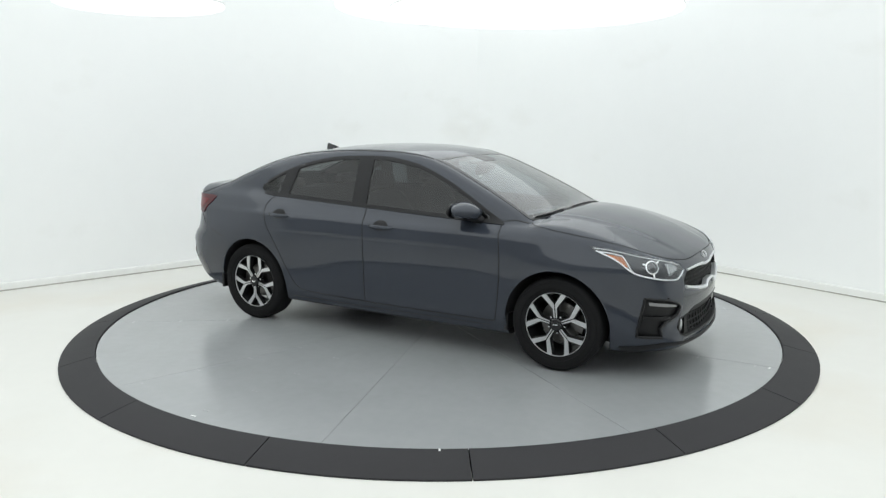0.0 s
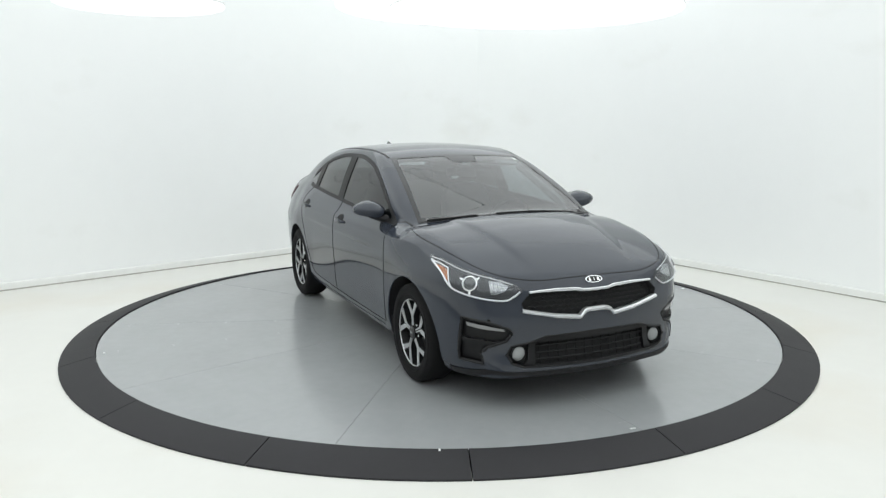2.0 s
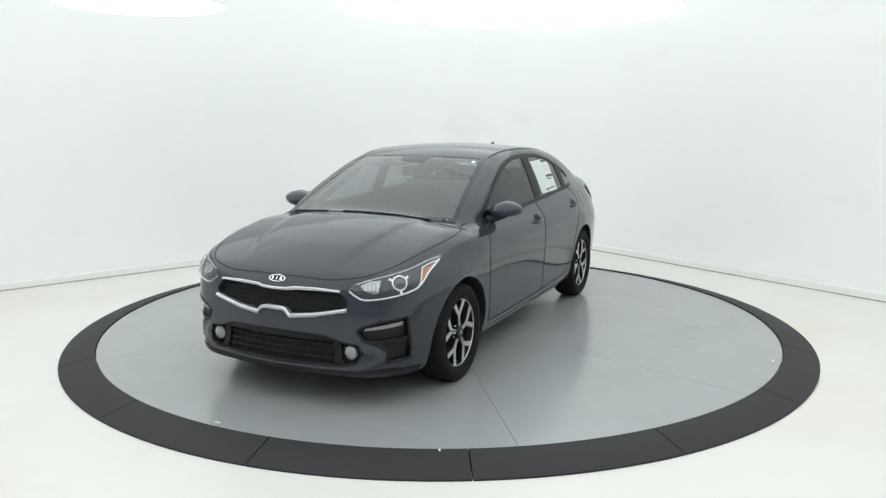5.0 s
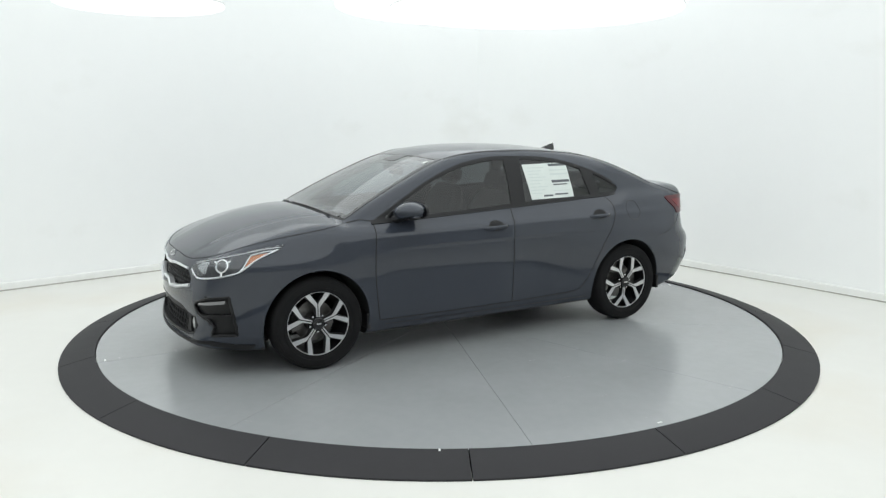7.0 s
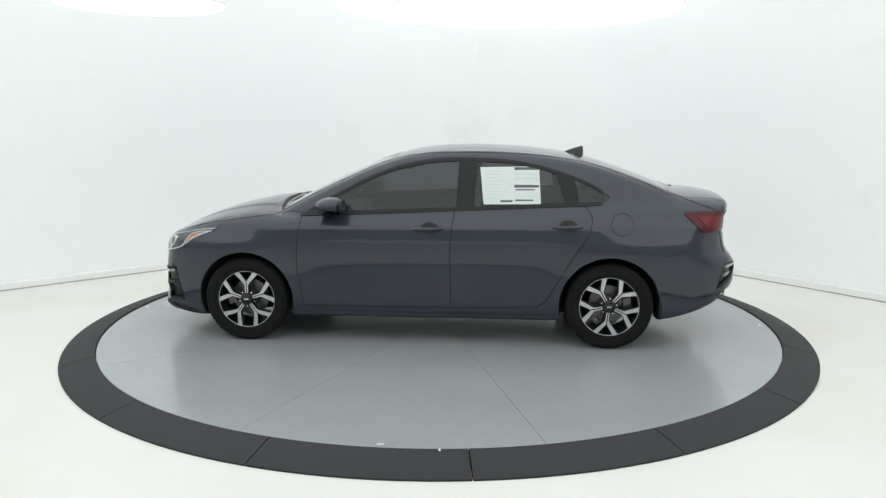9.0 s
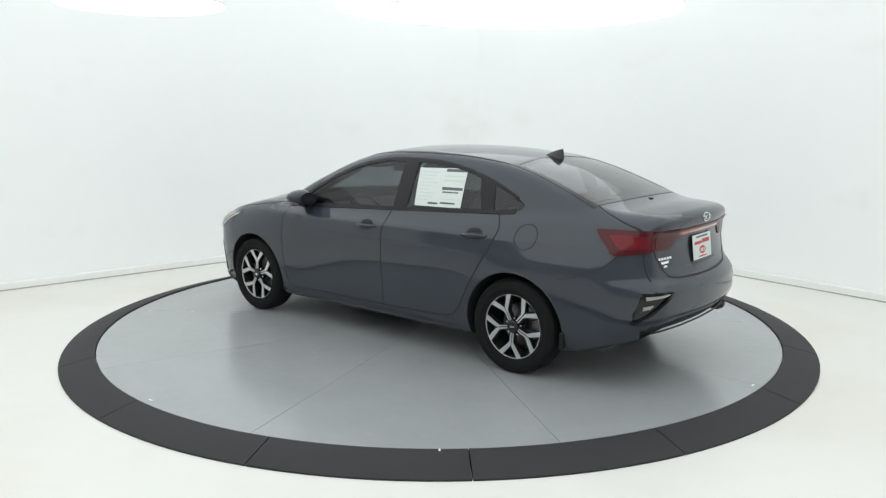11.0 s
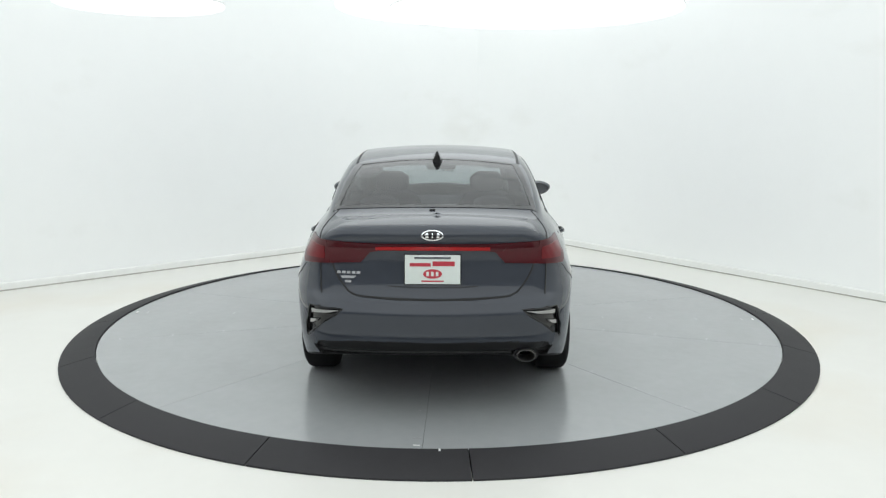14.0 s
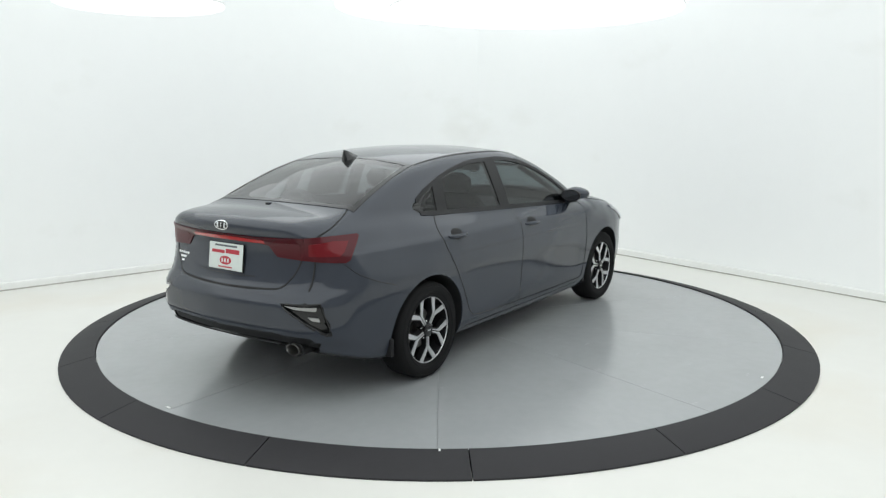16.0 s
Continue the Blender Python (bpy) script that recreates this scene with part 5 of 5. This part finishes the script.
def build_cabin():
    up = (.97, 0, .22)
    for y in (.37, -.37):
        seat = soft_block("front_seat", [((.30, y, .56), .20, (0, 0, 1), .06), ((.22, y, .57), .25, (0, 0, 1), .09), ((-.10, y, .55), .25, (0, 0, 1), .09), ((-.22, y, .54), .22, (0, 0, 1), .07)], M_CABIN, car, "dark cloth front seat")
        soft_block("seat_back", [((-.16, y, .56), .22, up, .08), ((-.22, y, .75), .25, up, .09), ((-.30, y, .98), .23, up, .075), ((-.335, y, 1.08), .17, up, .05), ((-.345, y, 1.10), .10, up, .03)], M_CABIN, seat)
        soft_block("headrest", [((-.345, y, 1.11), .09, up, .03), ((-.352, y, 1.14), .13, up, .055), ((-.37, y, 1.21), .13, up, .055), ((-.385, y, 1.25), .08, up, .03)], M_CABIN, seat)
    bench = soft_block("rear_bench", [((-.62, 0, .56), .60, (0, 0, 1), .06), ((-.70, 0, .57), .66, (0, 0, 1), .09), ((-1.05, 0, .55), .66, (0, 0, 1), .09), ((-1.12, 0, .55), .6, (0, 0, 1), .06)], M_CABIN, car, "dark cloth rear bench seat")
    soft_block("seat_back", [((-1.08, 0, .58), .60, up, .08), ((-1.16, 0, .78), .64, up, .09), ((-1.25, 0, 1.0), .60, up, .07), ((-1.275, 0, 1.06), .5, up, .04)], M_CABIN, bench)
    for y in (.38, -.38):
        soft_block("headrest", [((-1.285, y, 1.05), .08, up, .03), ((-1.29, y, 1.08), .13, up, .05), ((-1.305, y, 1.125), .13, up, .05), ((-1.315, y, 1.15), .08, up, .03)], M_CABIN, bench)
    bm = bmesh.new()
    add_box(bm, -1.76, -1.28, -.62, .62, .98, 1.02, Matrix(), .01)
    part("parcel_shelf", bm, M_CABIN, car, "dark parcel shelf")
    soft_block("dashboard", [((.66, -.70, .84), .05, (1, 0, 0), .04), ((.70, 0, .80), .69, (1, 0, 0), .13), ((.74, 0, .88), .69, (1, 0, 0), .15), ((.80, 0, .925), .68, (1, 0, 0), .13), ((.86, 0, .94), .60, (1, 0, 0), .06)][1:], M_CABIN, car, "dark grey dashboard")
    bm = bmesh.new()
    wheel_m = Matrix.Translation((.44, .37, .86)) @ Matrix.Rotation(radians(-66), 4, "Y")
    add_tube(bm, [wheel_m @ Vector((.185 * math.cos(t), .185 * math.sin(t), 0)) for t in np.linspace(0, 2 * math.pi, 36, endpoint=False)], .016, 8, True)
    for t in (0.5 * math.pi, 1.5 * math.pi, math.pi):
        add_tube(bm, [wheel_m @ Vector((0, 0, -.01)), wheel_m @ Vector((.18 * math.cos(t), .18 * math.sin(t), 0))], .018, 8)
    part("steering_wheel", bm, M_BLACK, car, "black steering wheel")
    soft_block("rear_view_mirror", [((.36, -.125, 1.255), .004, (0, 0, 1), .02), ((.36, -.12, 1.255), .006, (0, 0, 1), .034), ((.36, .12, 1.255), .006, (0, 0, 1), .034), ((.36, .125, 1.255), .004, (0, 0, 1), .02)], M_BLACK, car, "black rear-view mirror")
    bm = bmesh.new()
    add_box(bm, .372, .374, -.09, -.03, 1.205, 1.222)
    part("paper_tag", bm, M_PAPER, car, "small white paper tag below the mirror")
    bm = bmesh.new()
    add_box(bm, .33, .45, -.055, .055, 1.265, 1.300, Matrix(), .01)
    part("sensor_housing", bm, M_BLACK, car, "black sensor housing behind the windscreen")
    for y in (.38, -.38):
        p = on_skin([(.31, y), (.16, y)], "top", 1)
        bm = bmesh.new()
        add_box(bm, .12, .29, y - .17, y + .17, float(p[0][2]) - .075, float(p[0][2]) - .060, Matrix(), .006)
        part("sun_visor", bm, M_HEADLINER, car, "pale grey folded sun visor")
    patch("sensor_frit", [(.285, -.13), (.285, .13), (.43, .10), (.44, .0), (.43, -.10)], "top", 1, M_GLOSS, car, 0.0022, 0.03, 0.002, label="black sensor patch on the windscreen")
    for s in (1, -1):
        bm = bmesh.new()
        add_tube(bm, [(.98, s * .615, .95), (.80, s * .59, 1.055), (.55, s * .555, 1.18), (.34, s * .525, 1.275)], [.016, .022, .022, .02], 10)
        part("pillar_trim", bm, M_HEADLINER, car, "pale inner windscreen pillar trim")
    bm = bmesh.new()
    add_box(bm, -1.2, 1.6, -.52, .52, .20, .30, Matrix(), .03)
    part("underbody", bm, M_LINING, car, "dark underbody")


build_joints()
build_glass()
build_nose()
build_tail()
build_flanks()
build_wheels()
build_cabin()


# ---- what moves ----
def motions():
    table, drive = [], []
    for i in range(33):
        t = i * 0.5
        spin = pose(0, 0, 0, 0, 0, turn_at(t))
        table.append((t, pose(0, TABLE_Y, 0) @ spin))
        drive.append((t, spin @ pose(CAR_OFFSET[0], CAR_OFFSET[1], 0)))
    walk(turntable, table)
    walk(car, drive)


motions()
